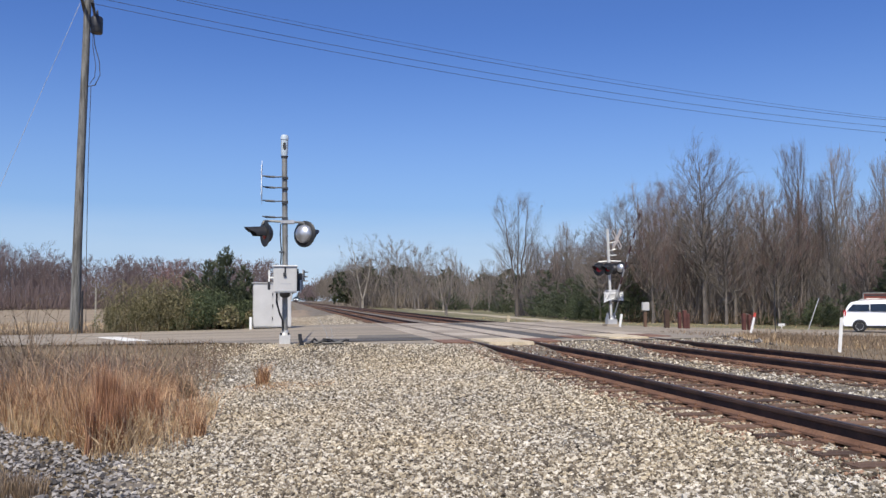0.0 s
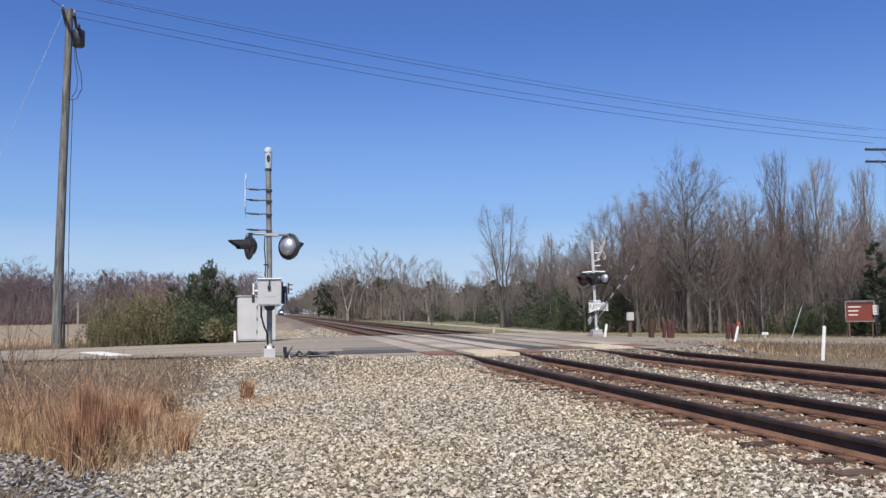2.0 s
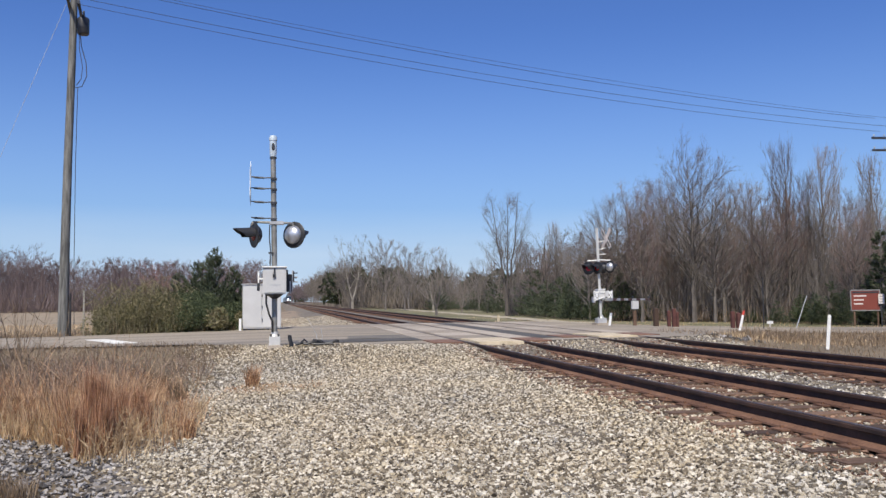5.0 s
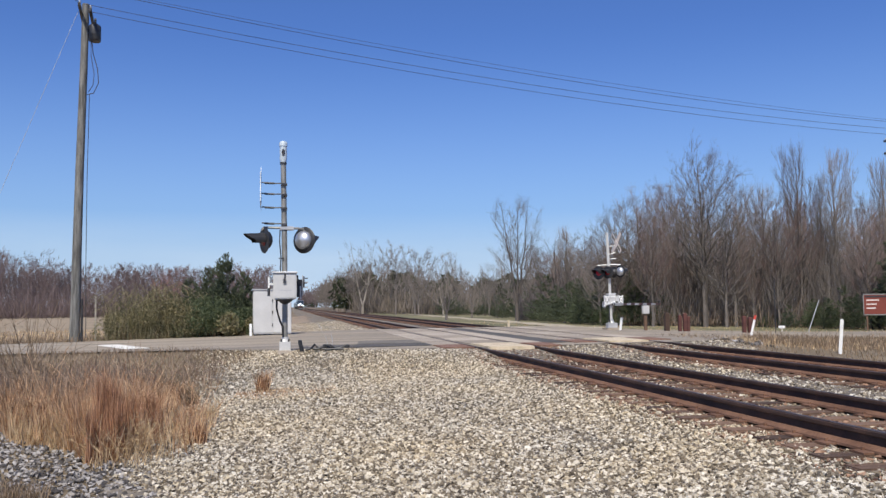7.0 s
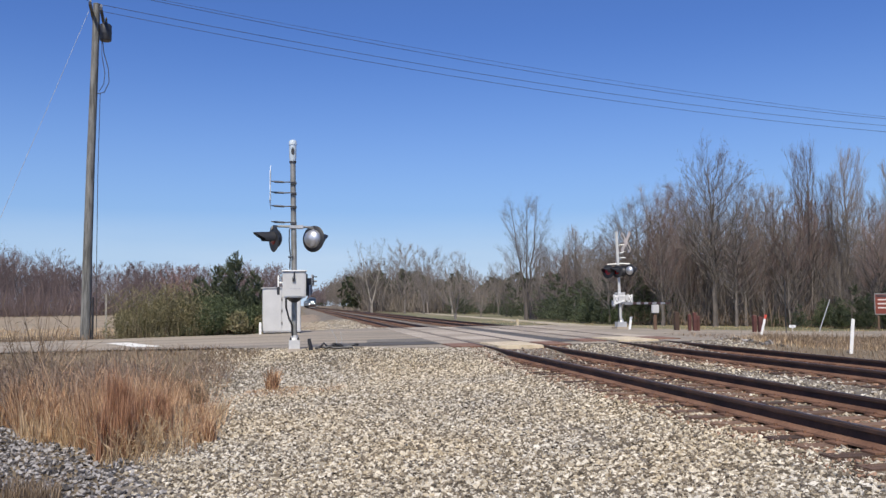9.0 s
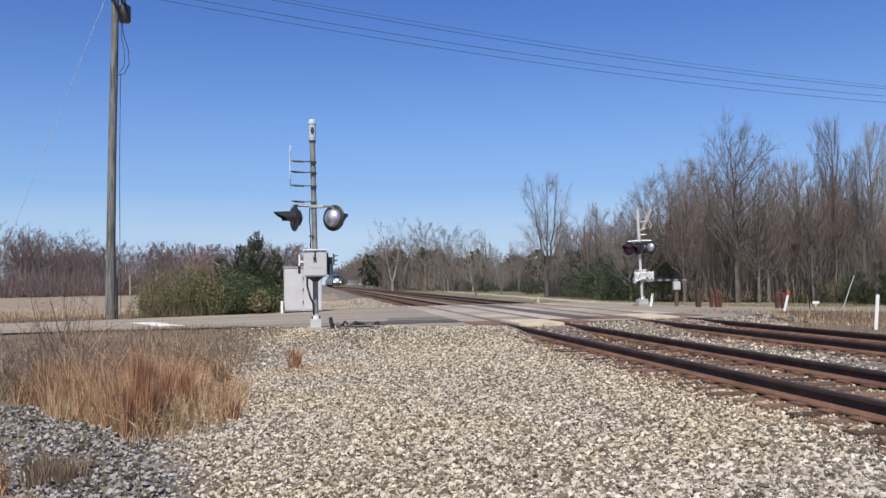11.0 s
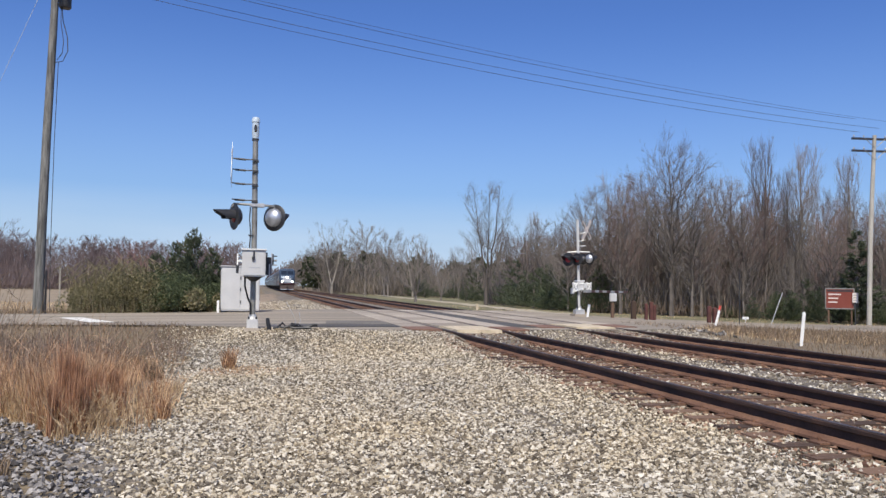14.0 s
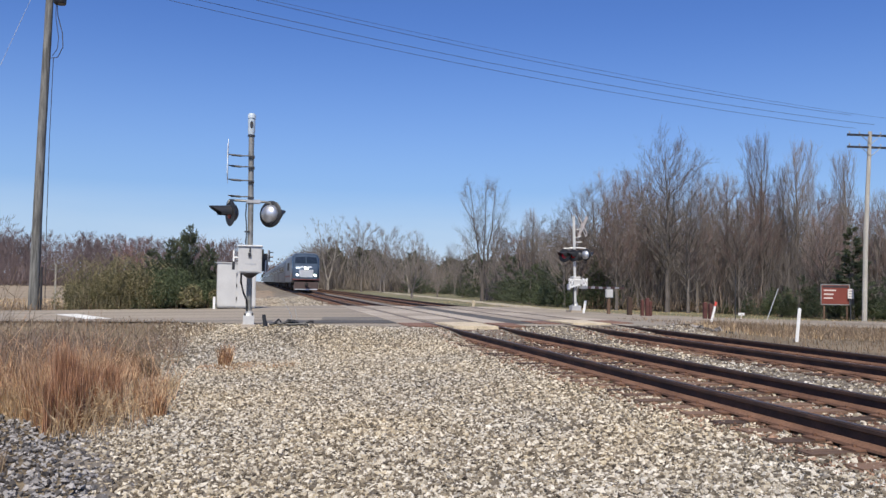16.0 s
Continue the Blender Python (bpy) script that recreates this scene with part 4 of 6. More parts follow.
# ---- trees ----
M_BARK = mat("grey_brown_bark", (0.10, 0.085, 0.075), (0.22, 0.19, 0.165), 0.95, s1=2, s2=20, bump=0.5, depth=0.02, rnd=0.5)
M_TWIG = mat("brown_twigs", (0.132, 0.112, 0.10), (0.255, 0.22, 0.195), 0.95, s1=0.5, s2=8, bump=0, rnd=0.6)
M_REDTWIG = mat("reddish_budding_twigs", (0.14, 0.092, 0.08), (0.245, 0.17, 0.147), 0.95, s1=0.5, s2=8, bump=0, rnd=0.6)
M_PALEBARK = mat("pale_sycamore_bark", (0.17, 0.145, 0.115), (0.42, 0.38, 0.32), 0.9, s1=0.9, s2=14, bump=0.3, depth=0.01)
M_PALETWIG = mat("pale_twigs", (0.118, 0.098, 0.085), (0.20, 0.17, 0.147), 0.95, s1=0.5, s2=8, bump=0, rnd=0.5)
M_CEDAR = mat("dark_cedar_foliage", (0.058, 0.074, 0.044), (0.15, 0.172, 0.10), 0.9, s1=0.8, s2=10, bump=0, island=0.6, trans=0.4)
M_IVY = mat("green_vine_leaves", (0.064, 0.088, 0.042), (0.175, 0.205, 0.10), 0.7, s1=0.9, s2=10, bump=0, island=0.6, trans=0.4)
M_BRUSH = mat("olive_dry_brush", (0.135, 0.13, 0.060), (0.36, 0.31, 0.18), 0.9, s1=0.7, s2=10, bump=0, island=0.7, trans=0.4)
M_STRAW = mat("straw_blades", (0.42, 0.285, 0.16), (0.80, 0.61, 0.38), 0.9, s1=0.7, s2=6, bump=0, island=0.6, trans=0.4)
M_SEDGE = mat("russet_broomsedge", (0.24, 0.125, 0.065), (0.80, 0.55, 0.34), 0.9, s1=1.6, s2=6, bump=0, island=0.55, trans=0.35, stops=((0.5, (0.54, 0.32, 0.18)),))
M_REDSEDGE = mat("red_brown_broomsedge", (0.19, 0.09, 0.05), (0.60, 0.34, 0.20), 0.9, s1=1.6, s2=6, bump=0, island=0.6, trans=0.35)
M_WEED = mat("grey_brown_weeds", (0.19, 0.135, 0.085), (0.40, 0.295, 0.195), 0.9, s1=0.9, s2=6, bump=0, island=0.7, trans=0.4)
M_MAUVE = mat("mauve_brown_stems", (0.17, 0.118, 0.088), (0.38, 0.285, 0.21), 0.95, s1=0.7, s2=6, bump=0, island=0.6, trans=0.25)
M_FARWOOD = mat("far_brown_wood", (0.12, 0.10, 0.082), (0.215, 0.183, 0.153), 0.95, s1=0.05, s2=0.6, bump=0, island=0.6)
M_FARRED = mat("far_reddish_wood", (0.12, 0.088, 0.086), (0.21, 0.158, 0.152), 0.95, s1=0.05, s2=0.6, bump=0, island=0.6)
M_BUDS = mat("red_maple_buds", (0.22, 0.11, 0.10), (0.36, 0.20, 0.18), 0.95, s1=0.05, s2=0.6, bump=0, island=0.6)
M_FARGREEN = mat("far_pine_green", (0.032, 0.042, 0.022), (0.078, 0.088, 0.045), 0.95, s1=0.1, s2=0.8, bump=0, island=0.6, trans=0.4)


def limb_path(p, c, e, n):
    """Points along a bent limb from p by way of c to e."""
    return [p * (1 - u) ** 2 + c * (2 * u * (1 - u)) + e * u * u for u in (k / n for k in range(n + 1))]


def skeleton(seed, h, R, base, limbs=24, n2=8, n3=7, n4=4, steep=1.1, stems=1, girth=0.013, lean=0.12, fork_h=0.2, wild=0.34, up=0.30):
    """A bare tree's wood by levels: trunk, limbs, branches, twigs. The limbs climb to an egg-shaped crown."""
    g = np.random.default_rng(seed)
    out = {0: [], 1: [], 2: [], 3: []}
    stemlines = []
    if stems > 1:
        out[0].append((0, 0, -0.2, 0.03, 0, h * fork_h, h * girth * 1.5, h * girth * 1.25))
    for s in range(stems):
        th = 6.283 * s / stems + seed
        top = np.array([lean * h * math.cos(th), lean * h * math.sin(th), h * (0.97 - 0.05 * s)]) if stems > 1 else np.array([g.normal(0, 0.02) * h, g.normal(0, 0.02) * h, 0.90 * h])
        foot = np.array([0.03, 0, h * fork_h * 0.95]) if stems > 1 else np.array([0, 0, -0.2])
        bend = foot + (top - foot) * np.array([0.65, 0.65, 0.5]) + np.append(g.normal(0, 0.012 * h, 2), 0)
        pts = limb_path(foot, bend, top, 9)
        r = h * girth * (0.8 if stems > 1 else 1.0)
        for k in range(9):
            w = g.normal(0, 0.004 * h, 3) * (k < 8)
            pts[k + 1] = pts[k + 1] + w
            out[0].append((*pts[k], *pts[k + 1], r * (1 - 0.1 * k) ** 1.15, r * (1 - 0.1 * (k + 1)) ** 1.15))
        stemlines.append((pts, r))
    zc = h * (base + 0.52 * (1 - base))
    az = h - zc
    for i in range(limbs):
        pts, r = stemlines[i % stems]
        v = (i + 0.5) / limbs
        phi = math.acos(1 - 1.62 * (1 - v)) * g.uniform(0.92, 1.06)
        th = 2.4 * i + g.normal(0, 0.35)
        k = g.uniform(0.72, 0.97)
        mid = pts[-1] if stems > 1 else np.zeros(3)
        flank = max(0.0, math.sin(phi)) ** 0.7
        e = np.array([mid[0] * 0.6 + R * flank * math.cos(th) * k, mid[1] * 0.6 + R * flank * math.sin(th) * k, zc + az * math.cos(phi) * k])
        off = math.hypot(e[0] - mid[0] * 0.6, e[1] - mid[1] * 0.6)
        zs = min(max(e[2] - off * steep * g.uniform(0.8, 1.4), h * max(0.14, base * 0.75)), 0.88 * h)
        j = min(8, max(0, int(np.searchsorted([q[2] for q in pts], zs)) - 1))
        q0, q1 = pts[j], pts[j + 1]
        p = q0 + (q1 - q0) * min(1.0, max(0.0, (zs - q0[2]) / (q1[2] - q0[2] + 1e-6)))
        c = p + (e - p) * np.array([0.58, 0.58, 0.40]) + g.normal(0, 0.03, 3) * np.linalg.norm(e - p)
        L = np.linalg.norm(e - p)
        lr = min(r * (1 - 0.1 * j) * 0.42, 0.0042 * h * (0.4 + L / h * 1.6))
        line_ = limb_path(p, c, e, 6)
        for k in range(1, 6):
            line_[k] = line_[k] + g.normal(0, 0.022, 3) * L
        for k in range(6):
            out[1].append((*line_[k], *line_[k + 1], lr * (1 - 0.14 * k), lr * (1 - 0.14 * (k + 1))))
        for m in range(n2):
            u = 0.22 + 0.78 * (m + g.random()) / n2
            k = min(5, int(u * 6))
            a = line_[k] + (line_[k + 1] - line_[k]) * (u * 6 - k)
            t = (line_[k + 1] - line_[k]) / (np.linalg.norm(line_[k + 1] - line_[k]) + 1e-9)
            d = t + g.normal(0, wild, 3) + np.array([0, 0, up])
            d /= np.linalg.norm(d)
            bl = L * 0.40 * (1.25 - 0.80 * u) * g.uniform(0.6, 1.2) + 0.02 * h
            b1 = a + d * bl * 0.55
            d2 = d + g.normal(0, 0.16, 3) + np.array([0, 0, 0.16])
            b2 = b1 + d2 / np.linalg.norm(d2) * bl * 0.45
            br = lr * (1 - 0.14 * k) * 0.5
            out[2] += [(*a, *b1, br, br * 0.7), (*b1, *b2, br * 0.7, br * 0.35)]
            for _ in range(n3):
                f = g.uniform(0.15, 1)
                q = a + (b1 - a) * f / 0.55 if f < 0.55 else b1 + (b2 - b1) * (f - 0.55) / 0.45
                dd = d + g.normal(0, wild, 3) + np.array([0, 0, up * 0.8])
                tip = q + dd / np.linalg.norm(dd) * h * g.uniform(0.03, 0.075)
                out[3].append((*q, *tip, br * 0.4, br * 0.2))
                for _ in range(n4):
                    w = q + (tip - q) * g.uniform(0.3, 1)
                    de = dd + g.normal(0, wild * 1.3, 3) + np.array([0, 0, up * 0.6])
                    out[3].append((*w, *(w + de / np.linalg.norm(de) * h * g.uniform(0.015, 0.034)), br * 0.3, br * 0.15))
    return out


def ribbon_mesh(name, segs, material, fat=1.0, least=0.0, fine=False):
    """Twigs as slender tapering blades."""
    s = np.array(segs, float)
    g = np.random.default_rng(len(s))
    p, q = s[:, :3], s[:, 3:6]
    d = q - p
    a = np.cross(d, g.normal(0, 1, (len(s), 3)))
    a /= np.linalg.norm(a, axis=1)[:, None] + 1e-9
    r0 = np.maximum(s[:, 6] * fat, least)[:, None]
    if fine:
        v = np.stack([p - a * r0, p + a * r0, q], 1).reshape(-1, 3)
        return raw(name, v, np.arange(len(s)) * 3, np.full(len(s), 3), np.arange(3 * len(s)), material)
    v = np.stack([p - a * r0, p + a * r0, q + a * r0 * 0.4, q - a * r0 * 0.4], 1).reshape(-1, 3)
    return raw(name, v, np.arange(len(s)) * 4, np.full(len(s), 4), np.arange(4 * len(s)), material)


def seg_mesh(name, segs, material, sides=3, fat=1.0, least=0.0):
    s = np.array(segs, float)
    p, q, r0, r1 = s[:, :3], s[:, 3:6], np.maximum(s[:, 6] * fat, least), np.maximum(s[:, 7] * fat, least * 0.7)
    d = q - p
    d /= np.linalg.norm(d, axis=1)[:, None] + 1e-9
    ref = np.where(np.abs(d[:, 2:3]) > 0.9, np.array([[0, 1.0, 0]]), np.array([[0, 0, 1.0]]))
    a = np.cross(d, ref)
    a /= np.linalg.norm(a, axis=1)[:, None] + 1e-9
    b = np.cross(d, a)
    ang = 2 * np.pi * np.arange(sides) / sides
    ring = a[:, None] * np.cos(ang)[None, :, None] + b[:, None] * np.sin(ang)[None, :, None]
    v = np.concatenate([p[:, None] + ring * r0[:, None, None], q[:, None] + ring * r1[:, None, None]], 1).reshape(-1, 3)
    k = np.arange(sides)
    quad = np.stack([k, (k + 1) % sides, sides + (k + 1) % sides, sides + k], 1)
    loops = (quad[None] + 2 * sides * np.arange(len(s))[:, None, None]).reshape(-1)
    nf = len(loops) // 4
    return raw(name, v, np.arange(nf) * 4, np.full(nf, 4), loops, material)


def bare_tree(seed, h, R, base, bark, twig, label, light=False, fine=0.0048, **shape):
    """R: the crown's half-width; base: where the crown begins, as a share of the height."""
    if light:
        shape.update(limbs=22, n2=6, n3=5, n4=2, wild=0.55)
    out = skeleton(seed, h, R, base, **shape)
    t = thing("tree", (0, 0, 0), label, "tree", "bare trees")
    tr = new("trunk", seg_mesh("trunk", out[0] + out[1], bark, 5))
    cr = new("crown", ribbon_mesh("crown", out[2], twig, 1.0, 0.011 if light else 0.008))
    tw = new("twig", ribbon_mesh("twig", out[3], twig, 1.0, fine * (1.7 if light else 1.0), True))
    tagged(tw, kind="stuff")
    tr.parent = cr.parent = tw.parent = t
    return t


def place_tree(src, x, y, s, turn=0.0, sz=1.0, sink=0.0):
    return copy_thing(src, Matrix.LocRotScale((x, y, float(gz(x, y)) - sink), Euler((0, 0, turn)), (s, s, s * sz)))


def leaf_cloud(name, n, shape, size, material, seed, up=0.3):
    """Small leaf clumps, three-cornered, scattered through a shape."""
    g = np.random.default_rng(seed)
    c = shape(g, n)
    n = len(c)
    a = g.normal(0, 1, (n, 3)) + np.array([0, 0, up])
    a /= np.linalg.norm(a, axis=1)[:, None]
    b = np.cross(a, g.normal(0, 1, (n, 3)))
    b /= np.linalg.norm(b, axis=1)[:, None]
    s = size * g.uniform(0.5, 1.3, n)[:, None]
    v = np.stack([c - b * s * 0.42, c + b * s * 0.42, c + a * s], 1).reshape(-1, 3)
    return tris(name, v, np.arange(3 * n).reshape(-1, 3), material)


def mound_shape(w, d, h, seed, lumps=14):
    def f(g, n):
        k = np.random.default_rng(seed)
        c = np.stack([k.uniform(-w / 2, w / 2, lumps), k.uniform(-d / 2, d / 2, lumps), k.uniform(0.15, 0.72, lumps) * h], 1)
        c[:, 2] *= 1 - 0.55 * (np.abs(c[:, 0]) / (w / 2)) ** 2
        r = k.uniform(0.22, 0.36, lumps) * h
        i = g.integers(0, lumps, n)
        q = g.normal(0, 1, (n, 3))
        q /= np.linalg.norm(q, axis=1)[:, None]
        p = c[i] + q * (r[i] * g.uniform(0.55, 1.0, n) ** 0.5)[:, None]
        p[:, 2] = np.maximum(p[:, 2], 0.02)
        return p
    return f


def sprays(name, trees, n, size, material, seed, rise=0.25):
    """Conifer foliage in sprays along limbs: each tree is x, y, height, radius."""
    g = np.random.default_rng(seed)
    c, a = [], []
    wt = sum(h * r for _, _, h, r in trees)
    for x, y, h, r in trees:
        share = n * h * r / wt
        m = max(40, int(share / 70))
        u = g.uniform(0.03, 1, m) ** 0.9
        th = g.uniform(0, 6.283, m)
        e = (r * (1 - u) ** 0.8 + 0.05 * r) * g.uniform(0.55, 1.2, m)
        i = g.choice(m, int(share), p=e / e.sum())
        f = g.uniform(0.12, 1, len(i)) ** 0.75
        lat = g.normal(0, 1, len(i)) * e[i] * 0.13 * (1.15 - f)
        out = e[i] * f
        p = np.stack([x + out * np.cos(th[i]) - lat * np.sin(th[i]), y + out * np.sin(th[i]) + lat * np.cos(th[i]), u[i] * h + rise * out * f + g.normal(0, 0.035 * r, len(i))], 1)
        d = np.stack([np.cos(th[i]), np.sin(th[i]), np.full(len(i), rise * 1.6)], 1) + g.normal(0, 0.45, (len(i), 3))
        c.append(p)
        a.append(d / np.linalg.norm(d, axis=1)[:, None])
    c, a = np.concatenate(c), np.concatenate(a)
    b = np.cross(a, g.normal(0, 1, c.shape))
    b /= np.linalg.norm(b, axis=1)[:, None]
    s = size * g.uniform(0.5, 1.3, len(c))[:, None]
    v = np.stack([c - b * s * 0.26, c + b * s * 0.26, c + a * s * 1.5], 1).reshape(-1, 3)
    return tris(name, v, np.arange(len(v)).reshape(-1, 3), material)


def evergreen(seed, h, r, n, size, label, material=None, rise=0.25):
    t = thing("evergreen_tree", (0, 0, 0), label, "tree", "evergreens")
    tr = new("trunk", seg_mesh("trunk", [(0, 0, -0.1, 0.03, 0, h * 0.5, h * 0.022, h * 0.014), (0.03, 0, h * 0.5, 0, 0, h * 0.96, h * 0.014, 0.01)], M_BARK, 6))
    g = np.random.default_rng(seed)
    limbs = []
    for _ in range(60):
        z, th = g.uniform(0.1, 0.92) * h, g.uniform(0, 6.28)
        e = r * (1 - z / h) ** 0.8
        limbs.append((0, 0, z, e * math.cos(th), e * math.sin(th), z + rise * e, 0.03, 0.008))
    li = new("limb", seg_mesh("limb", limbs, M_BARK, 3))
    cr = new("crown", sprays("crown", [(0, 0, h, r)], n, size, material or M_CEDAR, seed, rise))
    tr.parent = cr.parent = li.parent = t
    return t


# wood beside the road
WOOD = [bare_tree(11 + k, 10.0, R, ba, M_BARK, M_REDTWIG if k in (2, 5) else M_TWIG, lab, limbs=n, steep=st, up=up, n2=8, n3=6, n4=3 if k == 0 else 2, girth=0.015, fine=0.0056 if k == 0 else 0.0048, wild=0.42 if k in (0, 4) else 0.34) for k, (lab, R, ba, st, n, up) in enumerate((
    ("tall bare deciduous tree with a round crown of fine twigs", 2.5, 0.24, 1.15, 48, 0.3), ("bare deciduous tree with upswept brown twigs", 1.7, 0.28, 1.9, 36, 0.5), ("bare tree with reddish budding twigs", 1.9, 0.22, 1.5, 38, 0.45),
    ("slender bare tree with upright brown twigs", 0.85, 0.40, 3.2, 26, 0.9), ("broad bare tree with a dense twiggy crown", 2.8, 0.14, 1.0, 44, 0.25), ("bare maple with reddish brown twigs", 2.1, 0.2, 1.3, 40, 0.4)))]
FRONT = len(WOOD)
WOOD += [bare_tree(31 + k, 10.0, 1.7 + 0.5 * k, 0.25, M_BARK, M_REDTWIG if k == 1 else M_TWIG, "bare tree deep in the roadside wood", light=True, steep=1.6) for k in range(3)]
rng = random.Random(5)
used = set()


def wood(k, x, y, s, sz=1.0):
    k = k if k < 0 else k % FRONT
    src = WOOD[k]
    m = Matrix.LocRotScale((x, y, float(gz(x, y))), Euler((0, 0, rng.uniform(0, 6.28))), (s, s, s * sz))
    if k not in used:
        used.add(k)
        src.matrix_basis = m
        return src
    return copy_thing(src, m @ Matrix.Diagonal((*(1 / c for c in src.matrix_basis.to_scale()), 1)))


def bearing(deg, d):
    """A place d metres off at a bearing to the right of the track's line."""
    return d * math.sin(radians(deg)), d * math.cos(radians(deg))


# bearing, distance, height, kind
for b, d, h, k in ((20.9, 70, 8.0, 4), (22.2, 72, 10.4, 4), (23.0, 74, 11.2, 4), (23.7, 73, 12.0, 4), (24.8, 75, 12.0, 2), (26.2, 75, 12.6, 4), (27.6, 71, 14.7, 0), (28.9, 71, 11.3, 4), (30.1, 76, 12.3, 0),
                   (31.1, 73, 13.4, 1), (32.0, 72, 11.6, 5), (33.1, 77, 15.6, 3), (33.7, 74, 12.4, 2), (34.5, 76, 12.8, 3), (35.7, 74, 14.5, 3), (36.5, 75, 10.8, 4), (37.2, 70, 9.7, 5),
                   (38.0, 75, 13.6, 3), (39.0, 74, 10.4, 4), (39.7, 72, 9.7, 2), (40.4, 75, 11.9, 1), (41.5, 75, 12.6, 3), (42.5, 71, 11.1, 0), (43.7, 76, 12.4, 1), (44.8, 75, 11.3, 5),
                   (21.6, 71, 7.1, 2), (24.3, 69, 9.2, 5), (27.0, 74, 10.6, 2), (29.5, 72, 9.3, 5), (32.3, 73, 9.6, 4), (35.0, 74, 9.8, 0), (37.0, 73, 9.1, 4), (38.6, 75, 9.4, 5)):
    wood(k, *bearing(b, d), h / 10.0 * (0.9 if b > 30.5 and k != 3 else 1.0))
for n in range(84):
    b, d = rng.uniform(21.5, 46.5), rng.uniform(80, 112)
    wood(-1 - n % 3, *bearing(b, d), rng.uniform(0.85, 1.3) * (0.72 if b < 24.5 else 1.0), rng.uniform(0.95, 1.1))
for n in range(16):
    b, d = rng.uniform(22, 46.5), rng.uniform(71, 80)
    wood(-1 - n % 3, *bearing(b, d), rng.uniform(0.45, 0.75), rng.uniform(1.0, 1.2))
for n in range(26):
    b, d = rng.uniform(16.2, 22.0), rng.uniform(100, 140)
    wood((-1, -2, 3)[n % 3], *bearing(b, d), rng.uniform(0.85, 1.15))

# evergreens at the wood's edge
def bushy(seed, material, label, n=15000):
    g = np.random.default_rng(seed)
    cones = [(g.uniform(-1.9, 1.9), g.uniform(-1.4, 1.4), g.uniform(1.6, 4.2), g.uniform(0.9, 1.7)) for _ in range(9)]
    t = thing("evergreen_shrub", (0, 0, 0), label, "shrub", "evergreens")
    cr = new("foliage", sprays("foliage", cones, n, 0.085, material, seed, 0.4))
    st = new("stem", seg_mesh("stem", [(0, 0, -0.1, 0.1, 0, 2.6, 0.09, 0.03)], M_BARK, 5))
    cr.parent = st.parent = t
    return t


CEDAR = [evergreen(71, 4.2, 1.0, 7500, 0.10, "dark green cedar at the wood's edge"), bushy(83, M_IVY, "broad green evergreen shrub at the wood's edge"), bushy(85, M_CEDAR, "dark evergreen shrub at the wood's edge")]
first = {0, 1, 2}
for b, d, h, k in ((38.6, 69, 6.6, 0), (36.9, 70, 3.6, 2), (34.6, 70, 2.6, 1), (35.6, 69, 2.9, 2), (33.0, 71, 2.2, 2), (40.3, 68, 3.0, 1), (41.6, 67, 4.0, 2), (43.0, 66, 3.4, 1), (39.3, 70, 3.3, 2), (44.5, 66, 3.8, 2),
                   (19.6, 74, 3.9, 1), (20.4, 72, 3.3, 2), (18.6, 80, 4.0, 2), (21.4, 70, 2.8, 1), (17.9, 90, 4.6, 2), (22.8, 74, 2.4, 2), (16.6, 98, 4.0, 2), (15.6, 112, 4.5, 2), (24.4, 74, 2.0, 1), (26.0, 76, 2.2, 2), (29.5, 75, 2.0, 2), (31.4, 73, 2.0, 1),
                   (13.2, 160, 5.0, 2), (11.2, 165, 5.0, 2), (14.4, 130, 3.5, 2), (22.0, 74, 5.0, 2), (23.2, 75, 5.4, 2), (20.9, 76, 4.6, 2), (19.0, 84, 5.2, 2), (21.4, 75, 4.2, 2)):
    x, y = bearing(b, d)
    m = Matrix.LocRotScale((x, y, float(gz(x, y))), Euler((0, 0, rng.uniform(0, 6.28))), (h / 4 * rng.uniform(0.95, 1.25), h / 4 * rng.uniform(0.95, 1.25), h / 4))
    if k in first:
        first.discard(k)
        CEDAR[k].matrix_basis = m
    else:
        copy_thing(CEDAR[k], m)

# single trees on the lawn
syc = bare_tree(207, 13.4, 2.1, 0.30, M_BARK, M_TWIG, "tall grey sycamore with several bare upright stems", stems=3, limbs=27, steep=1.8, girth=0.012, lean=0.12, fork_h=0.14, wild=0.45)
syc.matrix_basis = pose(23.3, 84.8, float(gz(23.3, 84.8)), 0, 0, 40)
small = bare_tree(57, 7.0, 2.3, 0.14, M_BARK, M_TWIG, "low bare tree with many upright grey stems on the lawn", stems=4, limbs=30, steep=1.3, girth=0.015, lean=0.20, fork_h=0.10, wild=0.5)
small.matrix_basis = pose(15.6, 83.5, float(gz(15.6, 83.5)))
white = bare_tree(91, 13.5, 3.4, 0.35, M_PALEBARK, M_PALETWIG, "white barked sycamore with bare spreading limbs", fine=0.012, stems=2, limbs=22, n2=6, n3=4, n4=2, steep=1.1, girth=0.012, lean=0.16, fork_h=0.12, wild=0.5)
white.matrix_basis = pose(12.9, 150, float(gz(12.9, 150)))
for x, y, s, src in ((27.5, 150, 0.8, white), (36.0, 150, 0.75, syc), (22.0, 148, 0.7, syc), (30.0, 120, 0.75, small), (24.0, 110, 0.8, small), (34, 130, 0.8, syc)):
    place_tree(src, x, y, s, x)
rt = bare_tree(33, 12.0, 3.6, 0.16, M_BARK, M_TWIG, "round crowned brown bare tree near the far track", fine=0.012, limbs=30, girth=0.015)
rt.matrix_basis = pose(17.6, 140, float(gz(17.6, 140)))
place_tree(rt, 13.8, 165, 0.9, 1.0)
